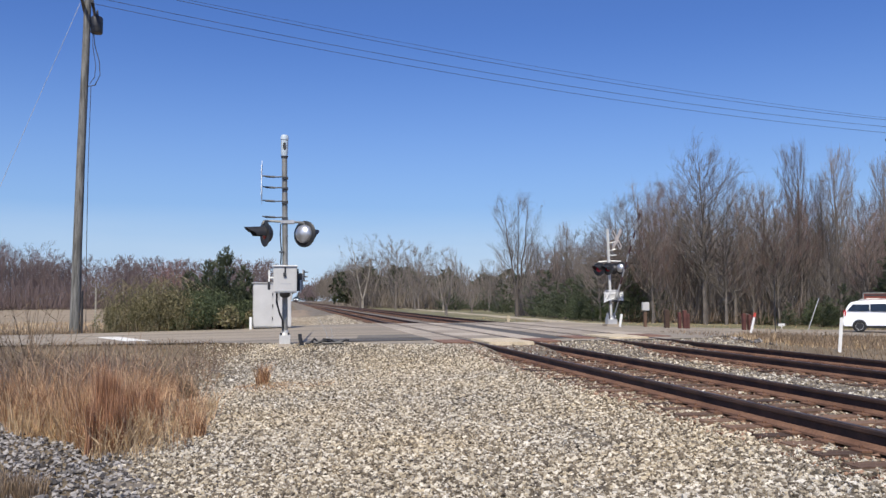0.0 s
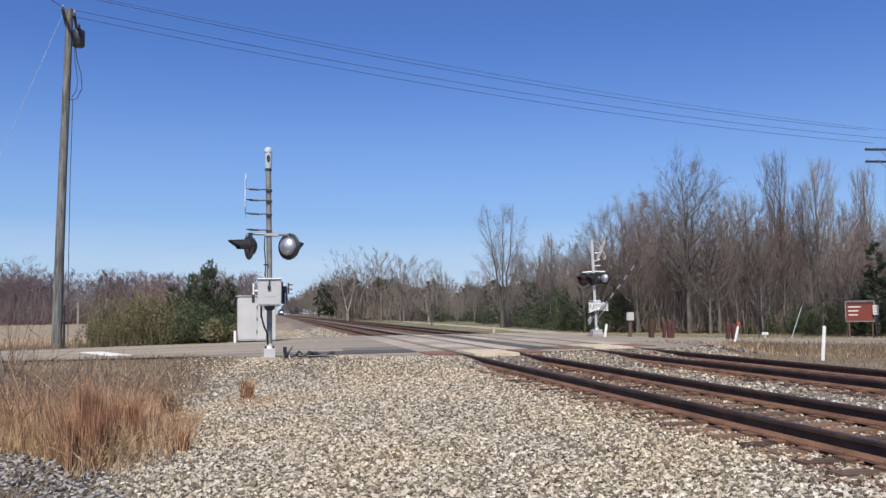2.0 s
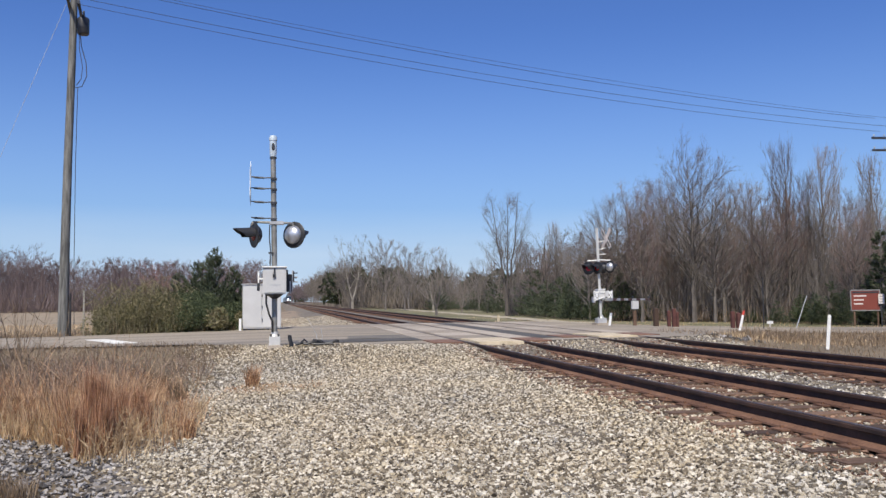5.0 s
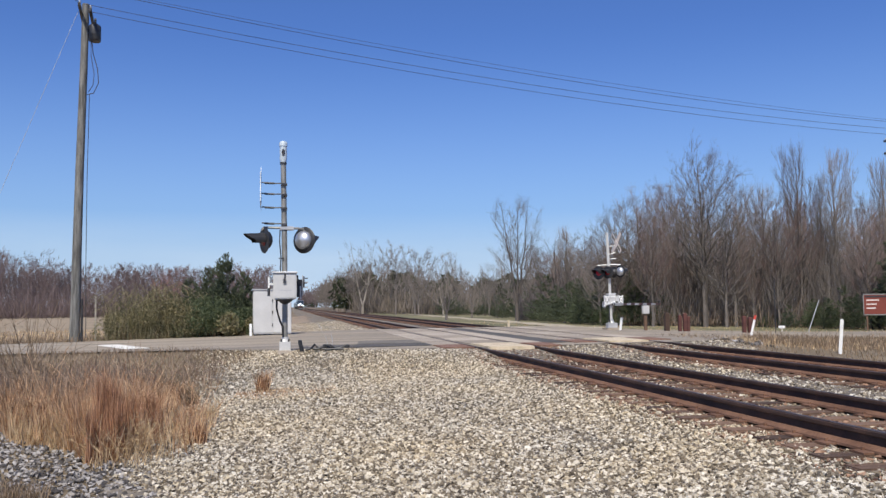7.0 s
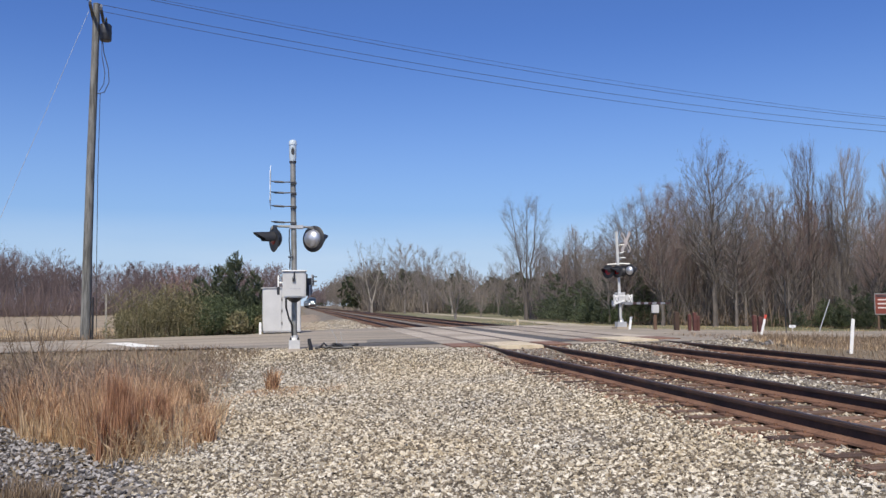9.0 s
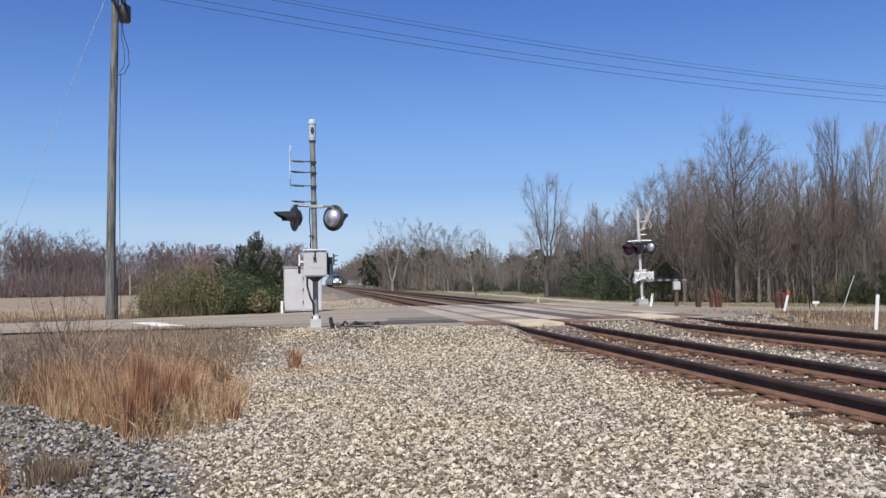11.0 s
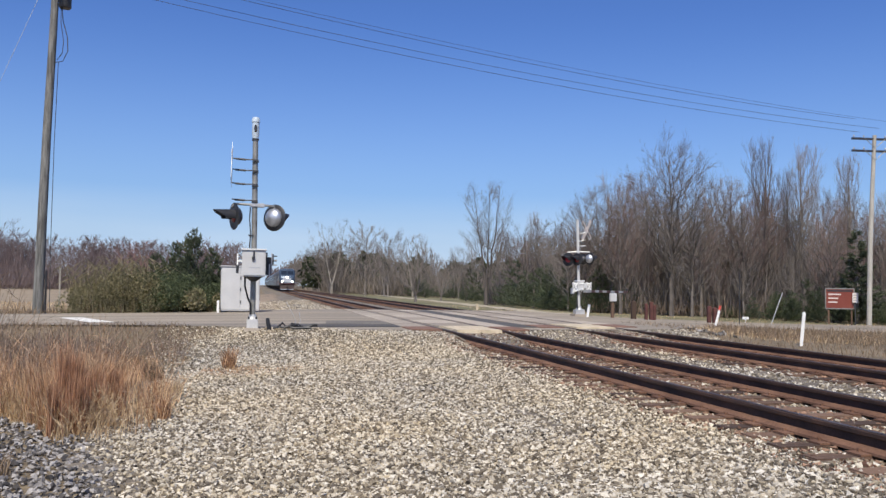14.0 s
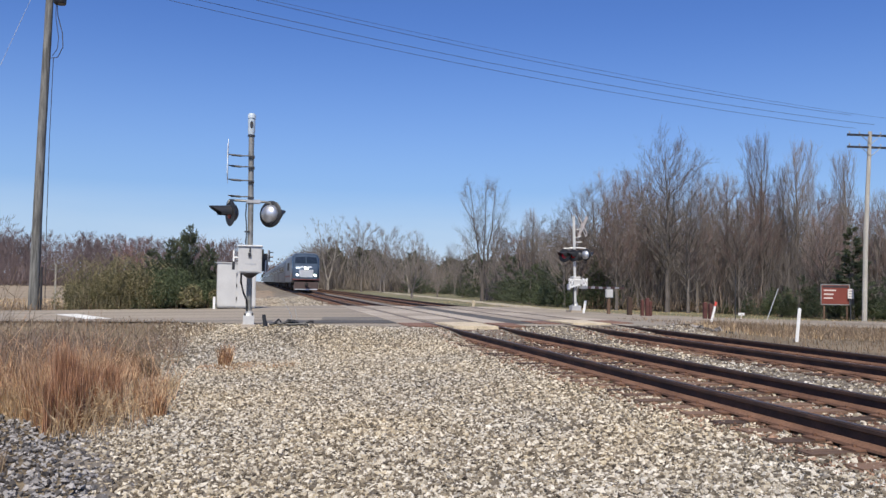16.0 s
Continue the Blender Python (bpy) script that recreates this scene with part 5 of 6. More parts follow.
place_tree(rt, 24.5, 160, 1.05, 2.0)


# far woods
def far_woods(name, n, place, h0, h1, material, label, seed, green=0.0, width=0.24, fine=0.035, n3=4, n4=1):
    """Many far trees in one mesh, turned and scaled from four patterns."""
    g = np.random.default_rng(seed)
    forms = []
    for k in range(4):
        o = skeleton(seed * 7 + k, 1.0, width * (0.8 + 0.15 * k), 0.22, 13, 5, n3, n4, 1.3, wild=0.42)
        forms.append((np.array(o[0] + o[1] + o[2]), np.array(o[3])))
    coarse, thin, cl = [], [], []
    for _ in range(n):
        x, y = place(g)
        z, h = float(gz(x, y)), g.uniform(h0, h1)
        if g.random() < green:
            m = 300
            u = g.uniform(0.12, 1, m)
            th = g.uniform(0, 6.28, m)
            rr = h * 0.25 * np.sqrt(np.clip(1 - (1.9 * u - 0.9) ** 2, 0, 1)) * g.uniform(0.3, 1.1, m) ** 0.5
            cl.append(np.stack([x + rr * np.cos(th), y + rr * np.sin(th), z + h * 0.80 * u], 1))
            continue
        a = g.uniform(0, 6.28)
        rot = np.array([[math.cos(a), math.sin(a), 0], [-math.sin(a), math.cos(a), 0], [0, 0, 1]]) * h
        for src, to in zip(forms[int(g.integers(0, 4))], (coarse, thin)):
            q = src.copy()
            q[:, :3] = src[:, :3] @ rot + (x, y, z)
            q[:, 3:6] = src[:, 3:6] @ rot + (x, y, z)
            q[:, 6:] *= h
            to.append(q)
    if coarse:
        tagged(new(name, ribbon_mesh(name, np.concatenate(coarse), material, 1.0, fine * 0.6)), label, "woods", kind="stuff")
        tagged(new(name, ribbon_mesh(name, np.concatenate(thin), material, 1.0, fine, True)), label, "woods", kind="stuff")
    if cl:
        c = np.concatenate(cl)
        tagged(new("pines", leaf_cloud("pines", len(c), lambda g2, k: c, 1.0, M_FARGREEN, seed)), "distant dark green pines among bare trees", "woods", kind="stuff")


far_woods("woods", 200, lambda g: (g.uniform(-175, -66), g.uniform(215, 265)), 13.5, 19, M_FARRED, "distant reddish brown bare woods beyond the field", 21, fine=0.03, n3=6, n4=2)
far_woods("woods", 165, lambda g: (g.uniform(-72, -4), g.uniform(215, 265)), 11, 14.5, M_FARRED, "lower reddish brown bare woods beyond the field", 26, fine=0.03, n3=6, n4=2)
far_woods("woods", 2, lambda g: (-26.5 + g.normal(0, 1.2), 196), 10.3, 11.3, M_BUDS, "red budding maple before the far woods", 28, width=0.36)
far_woods("woods", 250, lambda g: (g.uniform(14, 95), g.uniform(172, 270)), 8, 11.5, M_FARWOOD, "distant brown bare woods behind the lawn", 22, 0.48)
far_woods("woods", 150, lambda g: (14.5 + g.uniform(0, 11), g.uniform(190, 480)), 10.5, 14.5, M_FARWOOD, "distant brown bare woods along the track", 23)
far_woods("woods", 120, lambda g: (14 + g.uniform(0, 12), g.uniform(480, 1300)), 13, 18, M_FARRED, "farthest brown bare woods along the track", 27, 0.06, fine=0.07)
far_woods("woods", 80, lambda g: (lambda y: (-3 - g.uniform(0, 12) - (y - 300) * 0.006, y))(g.uniform(330, 800)), 9, 12, M_FARWOOD, "distant bare woods along the track", 24, 0.1, fine=0.06)
far_woods("woods", 110, lambda g: bearing(g.uniform(19, 52), g.uniform(112, 160)), 9, 13, M_FARWOOD, "deep brown woods behind the roadside trees", 25, 0.12)
# low brush under the trees
def thicket(n, place, h0, h1, r, material, label, seed):
    g = np.random.default_rng(seed)
    x, y = place(g, n)
    z, h, th = gz(x, y), g.uniform(h0, h1, n) * g.uniform(0.4, 1, n), g.uniform(0, 6.28, n)
    e = h * g.uniform(0.05, 0.7, n)
    z0 = z + h * g.uniform(0, 0.6, n)
    s = np.stack([x, y, z0, x + e * np.cos(th), y + e * np.sin(th), z0 + h, np.full(n, r), np.full(n, r * 0.4)], 1)
    return tagged(new("undergrowth", ribbon_mesh("undergrowth", s, material, 1.3)), label, "brush", kind="stuff")


def ring(b0, b1, d0, d1):
    def f(g, n):
        b, d = np.radians(g.uniform(b0, b1, n)), g.uniform(d0, d1, n)
        return d * np.sin(b), d * np.cos(b)
    return f


thicket(32000, lambda g, n: (g.uniform(-190, -8, n), g.uniform(203, 225, n)), 2.0, 7.5, 0.032, M_FARRED, "brown brush at the foot of the far woods", 31)
thicket(14000, lambda g, n: (g.uniform(14, 110, n), g.uniform(166, 195, n)), 1.5, 6.0, 0.05, M_FARWOOD, "brown brush behind the lawn", 32)
thicket(22000, ring(20.5, 47, 72, 108), 1.5, 6.5, 0.014, M_TWIG, "tangled grey brown undergrowth in the roadside wood", 33)
thicket(6000, ring(21.5, 47, 71, 84), 0.5, 1.8, 0.014, M_MAUVE, "low dead brush along the wood's edge", 34)
thicket(5000, ring(15.5, 22, 92, 130), 1.0, 4.5, 0.025, M_TWIG, "grey brown undergrowth behind the lawn", 35)

# ---- hedge and cedar beyond the road ----
hedge = thing("shrub", (-5.75, 37.4, -0.2), "tangled olive and tan leafless shrub", "shrub", "roadside shrubs")
o = new("foliage", leaf_cloud("foliage", 26000, mound_shape(3.7, 2.4, 2.2, 4, 26), 0.06, M_BRUSH, 41))
o.parent = hedge
g = np.random.default_rng(9)
segs = []
for _ in range(420):
    # arching canes that bow over at the tip
    x, y, th = g.uniform(-1.8, 1.7), g.uniform(-1.2, 1.1), g.uniform(0, 6.28)
    hh = g.uniform(0.8, 2.6) * (1 - 0.12 * abs(x))
    e, q = 0.5 * hh * g.uniform(0.5, 1.3), (x, y, 0.0)
    for f, u in ((0.12, 0.5), (0.42, 0.86), (0.85, 1.0), (1.3, 0.86)):
        p = (x + e * f * math.cos(th), y + e * f * math.sin(th), hh * u)
        segs.append((*q, *p, 0.009, 0.006))
        q = p
o = new("stem", seg_mesh("stem", segs, M_BRUSH, 3))
o.parent = hedge
vine = thing("shrub", (-2.9, 37.7, -0.2), "dense green vine covered shrub beside the cabinet", "shrub", "roadside shrubs")
o = new("foliage", leaf_cloud("foliage", 30000, mound_shape(3.4, 2.4, 2.3, 8, 24), 0.06, M_IVY, 42))
o.parent = vine
o = new("stem", seg_mesh("stem", [(x * 0.8, y * 0.6, 0, x, y, z, 0.02, 0.01) for x, y, z in ((-0.9, 0.3, 1.6), (-0.3, -0.4, 1.9), (0.2, 0.4, 1.9), (0.8, -0.2, 1.4), (1.2, 0.2, 1.1))], M_BARK, 5))
o.parent = vine
ced = thing("evergreen_tree", (-2.75, 38.6, -0.25), "dark green cedar rising from the roadside shrubs", "tree", "evergreens")
o = new("crown", sprays("crown", [(0.0, 0, 3.7, 1.35), (0.8, 0.1, 2.9, 1.0), (-0.8, 0.1, 3.1, 1.2), (-1.6, -0.2, 2.6, 1.1), (1.2, -0.3, 2.1, 0.9), (-0.2, -0.6, 2.6, 1.2), (-2.2, -0.3, 2.0, 1.0)], 42000, 0.075, M_CEDAR, 77, 0.75))
o.parent = ced
o = new("trunk", seg_mesh("trunk", [(0, 0, -0.1, 0.05, 0, 3.4, 0.09, 0.02)], M_BARK, 6))
o.parent = ced
tagged(new("dead_weeds", leaf_cloud("dead_weeds", 2600, mound_shape(2.2, 1.6, 1.3, 12, 10), 0.14, M_BRUSH, 43)), "tan dead weeds beside the cabinet", "weeds", kind="stuff").matrix_basis = pose(-1.9, 37.0, -0.2)


# ---- grasses ----
def blades(name, n, place, h0, h1, w, material, label, seed, lean=0.25, category="grass"):
    """Grass stems, each a bent tapering ribbon of three faces."""
    g = np.random.default_rng(seed)
    x, y = place(g, n)
    ok = above_rocks(x, y)
    x, y = x[ok], y[ok]
    n = len(x)
    h = g.uniform(h0, h1, n) * (0.78 + 0.30 * np.sin(x * 3.1 + y * 1.7) * np.sin(y * 2.3 - x * 1.1 + 1.0))
    th = g.uniform(0, 2 * np.pi, n)
    ld = np.stack([np.cos(th), np.sin(th), np.zeros(n)], 1) * (h * g.uniform(0.2, 1, n) * lean)[:, None]
    sd = np.stack([-np.sin(th + 0.8), np.cos(th + 0.8), np.zeros(n)], 1) * w
    b = np.stack([x, y, gz(x, y) - 0.02], 1)
    up = np.array([0, 0, 1.0])
    mid = b + up * (h * 0.55)[:, None] + ld * 0.35
    tip = b + up * h[:, None] + ld
    v = np.stack([b - sd, b + sd, mid + sd * 0.8, mid - sd * 0.8, tip], 1).reshape(-1, 3)
    t = np.array([(0, 1, 2), (0, 2, 3), (3, 2, 4)])
    f = (t[None] + 5 * np.arange(n)[:, None, None]).reshape(-1, 3)
    return tagged(new(name, tris(name, v, f, material)), label, category, kind="stuff")


def above_rocks(x, y):
    """True off the strip of broken rock in front of the grass."""
    return (x > -1.2) | (y < 8.6) | (y > 10.6 - 1.5 * (x + 2.45) + 0.25 * np.sin(x * 4))


def patch(cx, cy, rx, ry, power=0.5):
    def f(g, n):
        a, r = g.uniform(0, 2 * np.pi, n), g.uniform(0, 1, n) ** power
        return cx + rx * r * np.cos(a), cy + ry * r * np.sin(a)
    return f


def clumped(cx, cy, rx, ry, clumps, size, seed):
    def f(g, n):
        k = np.random.default_rng(seed)
        x0, y0 = patch(cx, cy, rx, ry)(k, clumps)
        i = g.integers(0, clumps, n)
        return x0[i] + g.normal(0, size, n), y0[i] + g.normal(0, size, n)
    return f


blades("broomsedge", 4200, clumped(-3.4, 11.9, 1.7, 1.9, 40, 0.07, 5), 0.35, 0.95, 0.0045, M_SEDGE, "tall russet dry broomsedge beside the gravel", 51, 0.42)
blades("broomsedge", 1600, clumped(-1.95, 11.4, 0.2, 0.9, 6, 0.06, 15), 0.5, 1.05, 0.0045, M_REDSEDGE, "tall red brown dry broomsedge stems", 57, 0.14)
blades("broomsedge", 4200, clumped(-5.9, 12.4, 2.2, 2.4, 44, 0.08, 6), 0.4, 0.9, 0.005, M_SEDGE, "tall russet dry broomsedge beside the gravel", 52, 0.42)
blades("straw_grass", 2000, clumped(-3.4, 11.9, 1.7, 1.9, 30, 0.16, 25), 0.4, 0.85, 0.0045, M_STRAW, "pale straw stems among the broomsedge", 82, 0.3)
blades("broomsedge", 900, clumped(-2.15, 10.6, 0.2, 0.5, 5, 0.05, 27), 0.95, 1.4, 0.005, M_REDSEDGE, "tallest red brown broomsedge clump", 83, 0.1)
blades("straw_grass", 8000, patch(-3.55, 11.0, 1.8, 1.9), 0.10, 0.42, 0.006, M_STRAW, "pale straw coloured grass at the broomsedge's foot", 53, 0.9)
blades("straw_grass", 4000, patch(-5.6, 11.6, 2.0, 2.4), 0.12, 0.5, 0.005, M_STRAW, "pale straw coloured grass at the broomsedge's foot", 58, 0.6)
blades("weeds", 5500, patch(-4.9, 17.4, 3.0, 4.2), 0.10, 0.55, 0.006, M_WEED, "grey brown dead weeds before the road", 54, 1.0, "weeds")
blades("weeds", 5000, patch(-9.0, 17.5, 3.5, 5.0), 0.3, 0.8, 0.008, M_WEED, "grey brown dead weeds before the road", 55, 0.4, "weeds")
blades("weeds", 9000, patch(-6.5, 22.2, 5.6, 4.4), 0.06, 0.24, 0.008, M_WEED, "low dead weeds along the road's edge", 81, 0.6, "weeds")
blades("straw_grass", 5000, patch(-3.0, 16.0, 1.2, 3.4), 0.1, 0.45, 0.005, M_SEDGE, "low russet grass at the gravel's edge", 56, 0.45)
for k, (x, y, n, r, h, material) in enumerate(((-0.5, 16.9, 200, 0.12, 0.6, M_SEDGE), (-1.72, 15.6, 420, 0.14, 0.45, M_WEED), (-1.15, 11.0, 200, 0.16, 0.5, M_SEDGE), (-1.5, 8.9, 160, 0.2, 0.25, M_STRAW),
                                               (-3.1, 7.7, 900, 0.45, 0.42, M_SEDGE), (-2.5, 7.0, 500, 0.4, 0.3, M_STRAW), (-1.4, 12.4, 120, 0.2, 0.6, M_SEDGE), (-1.3, 13.6, 90, 0.25, 0.35, M_STRAW), (-0.2, 16.6, 120, 0.35, 0.14, M_STRAW), (-2.4, 8.2, 320, 0.28, 0.42, M_WEED))):
    blades("grass_tuft", n, patch(x, y, r, r), h * 0.5, h, 0.005, material, "small dry grass tuft growing in the gravel", 60 + k, 0.45)
blades("bank_grass", 1700, lambda g, n: (lambda x: (x, np.interp(x, *RC) - np.interp(x, *RW) - 0.2 - g.uniform(0, 1, n) ** 0.8 * np.clip((x - 12.5) * 0.9, 0.5, 9)))(g.uniform(13.2, 34, n)), 0.08, 0.28, 0.012, M_STRAW, "dry tan grass on the bank below the road", 71, 0.6)
blades("bank_grass", 6500, lambda g, n: (lambda x: (x, np.interp(x, *RC) - np.interp(x, *RW) - 0.4 - g.uniform(0, 1, n) * np.clip((x - 13.5) * 0.8, 0.3, 8)))(g.uniform(14.5, 34, n)), 0.12, 0.38, 0.010, M_WEED, "grey dead weeds on the bank below the road", 72, 0.5)
blades("verge_grass", 10000, lambda g, n: (g.uniform(-24, -1.8, n), g.uniform(36.6, 45, n)), 0.15, 0.75, 0.012, M_WEED, "pale dead grass between road and field", 73, 0.4)
blades("lawn_grass", 5000, lambda g, n: (g.uniform(12.8, 60, n), g.uniform(44, 70, n)), 0.06, 0.2, 0.02, M_STRAW, "short straw grass on the lawn", 74, 0.5)


def brush(name, n, place, h0, h1, material, label, seed, r=0.004):
    """Dead forbs: a wiry stem with side shoots, each stem its own lean."""
    g = np.random.default_rng(seed)
    x, y = place(g, n)
    ok = above_rocks(x, y)
    x, y = x[ok], y[ok]
    z = gz(x, y)
    segs = []
    for px, py, pz in zip(x, y, z):
        h = g.uniform(h0, h1)
        d = np.array([g.normal(0, 0.30), g.normal(0, 0.30), 1.0])
        a, b = np.array([px, py, pz - 0.02]), np.array([px, py, pz]) + d * h * 0.55
        c = b + (d + g.normal(0, 0.35, 3)) * h * 0.42
        segs += [(*a, *b, r, r * 0.8), (*b, *c, r * 0.8, r * 0.4)]
        for _ in range(5):
            q = b + (c - b) * g.uniform(-0.7, 1)
            e = q + (d * 0.5 + g.normal(0, 0.55, 3)) * h * g.uniform(0.12, 0.28)
            segs.append((*q, *e, r * 0.6, r * 0.3))
    return tagged(new(name, ribbon_mesh(name, segs, material, 1.0, r * 0.5)), label, "weeds", kind="stuff")


brush("dead_brush", 2000, patch(-5.4, 15.2, 3.0, 2.6), 0.35, 0.95, M_MAUVE, "tangled mauve brown dead brush above the broomsedge", 91, 0.007)
brush("dead_brush", 900, patch(-5.6, 19.0, 4.2, 2.6), 0.25, 0.7, M_MAUVE, "low dead brush before the road", 92, 0.008)
brush("tall_weeds", 50, clumped(-4.15, 14.6, 0.25, 0.4, 5, 0.12, 19), 1.1, 1.7, M_WEED, "tall dead weed stalks standing above the grass", 93, 0.008)
brush("broomsedge", 900, clumped(-3.4, 11.9, 1.75, 1.8, 60, 0.16, 45), 0.45, 1.0, M_SEDGE, "loose feathery broomsedge stems", 99, 0.004)
brush("straw_tangle", 700, clumped(-2.9, 10.4, 1.6, 0.8, 40, 0.2, 46), 0.2, 0.5, M_STRAW, "tangled straw at the broomsedge's foot", 100, 0.005)
brush("broomsedge", 70, clumped(-1.3, 11.6, 0.25, 1.6, 7, 0.08, 47), 0.35, 0.75, M_SEDGE, "sparse broomsedge stems in the gravel", 101, 0.004)
brush("dead_brush", 420, lambda g, n: (g.uniform(15.5, 34, n), g.uniform(21, 28, n)), 0.2, 0.5, M_WEED, "grey dead weeds on the far bank", 94, 0.008)
blades("bank_grass", 5000, lambda g, n: (lambda x: (x, g.uniform(9, 27, n) + (x - 12) * 0.5))(12.3 + 11 * g.random(n) ** 1.3), 0.04, 0.24, 0.010, M_WEED, "short dry grass on the bank beyond the far track", 95, 0.7)
blades("stubble", 9000, lambda g, n: (g.uniform(-30, -5.5, n), g.uniform(44, 75, n)), 0.12, 0.45, 0.018, M_STRAW, "pale cut stalks standing in the field", 96, 0.35)
blades("straw_litter", 1500, patch(-0.1, 16.4, 1.0, 0.8), 0.03, 0.12, 0.005, M_SEDGE, "thin tan straw lying in the gravel", 97, 1.6)
blades("straw_litter", 450, patch(-1.5, 12.2, 0.45, 2.8), 0.05, 0.4, 0.005, M_STRAW, "sparse pale straw at the gravel's edge", 98, 0.8)


# ---- train ----
M_LOCO = mat("silver_grey_locomotive", (0.13, 0.145, 0.16), (0.19, 0.205, 0.22), 0.4, 0.4, s1=0.8, s2=12, bump=0.05, depth=0.003, grain=0.06)
M_NOSE = mat("blue_grey_nose", (0.062, 0.088, 0.12), (0.09, 0.12, 0.157), 0.25, 0.35, s1=0.8, s2=12, bump=0.03, depth=0.002, grain=0.06)
M_NOSEPALE = mat("pale_nose_panel", (0.36, 0.38, 0.41), (0.48, 0.50, 0.53), 0.35, s1=1.5, s2=15, bump=0.03, depth=0.002, grain=0.06)
M_NOSERED = mat("dull_red_stripe", (0.12, 0.035, 0.03), (0.17, 0.055, 0.045), 0.5, s1=1.5, s2=15, bump=0.05, depth=0.002)
M_PILOT = mat("grimy_brown_pilot", (0.035, 0.022, 0.02), (0.07, 0.042, 0.038), 0.8, s1=2, s2=20, bump=0.2, depth=0.006)
M_COACH = mat("stainless_coach", (0.12, 0.135, 0.145), (0.18, 0.195, 0.21), 0.35, 0.5, s1=0.6, s2=14, bump=0.1, depth=0.003, stretch=(1, 0.2, 3), grain=0.06)
M_GLASS = mat("dark_window_glass", (0.012, 0.018, 0.028), (0.02, 0.028, 0.04), 0.08, bump=0, grain=0.06)
M_UNDER = mat("grimy_underframe", (0.018, 0.016, 0.015), (0.045, 0.038, 0.033), 0.9, s1=2, s2=20, bump=0.3, depth=0.01)
M_BEAM = glow("train_headlight", (1.0, 0.96, 0.9), 25.0)
M_DITCH = glow("train_ditch_light", (1.0, 0.93, 0.82), 30.0)


def loft(mesh, sections):
    n = len(sections[0])
    v = [p for s in sections for p in s]
    f = [(i * n + k, i * n + (k + 1) % n, (i + 1) * n + (k + 1) % n, (i + 1) * n + k) for i in range(len(sections) - 1) for k in range(n)]
    f += [tuple(range(n - 1, -1, -1)), tuple(range((len(sections) - 1) * n, len(sections) * n))]
    return mesh.add(v, f)


def hull(y, w, zb, zt, ch):
    """An outline across the train: flat sides, shouldered roof."""
    return [(-w, y, zb), (w, y, zb), (w, y, zt - ch), (w - 0.10 * ch, y, zt - 0.72 * ch), (w - 0.38 * ch, y, zt - 0.32 * ch), (w - 0.85 * ch, y, zt - 0.06 * ch), (0.25 * w, y, zt), (-0.25 * w, y, zt),
            (-(w - 0.85 * ch), y, zt - 0.06 * ch), (-(w - 0.38 * ch), y, zt - 0.32 * ch), (-(w - 0.10 * ch), y, zt - 0.72 * ch), (-w, y, zt - ch)]


def bogie(parent, y, spread, r):
    b = part("bogie", Mesh().box((0, y, 0.62), (2.3, spread + 1.2, 0.22)).box((1.05, y, 0.5), (0.14, spread + 0.9, 0.3)).box((-1.05, y, 0.5), (0.14, spread + 0.9, 0.3)), M_UNDER, parent, "dark bogie frame", bevel=0.03)
    for dy in (-spread / 2, spread / 2):
        for x in (-0.755, 0.755):
            part("wheel", Mesh().lathe([(0.0, -0.065), (r - 0.08, -0.065), (r, -0.06), (r, 0.05), (r + 0.025, 0.065), (r - 0.1, 0.065), (0.0, 0.05)], pose(x, y + dy, r, 0, 90 if x < 0 else -90, 0), 24), M_UNDER, b, smooth=True)
    return b


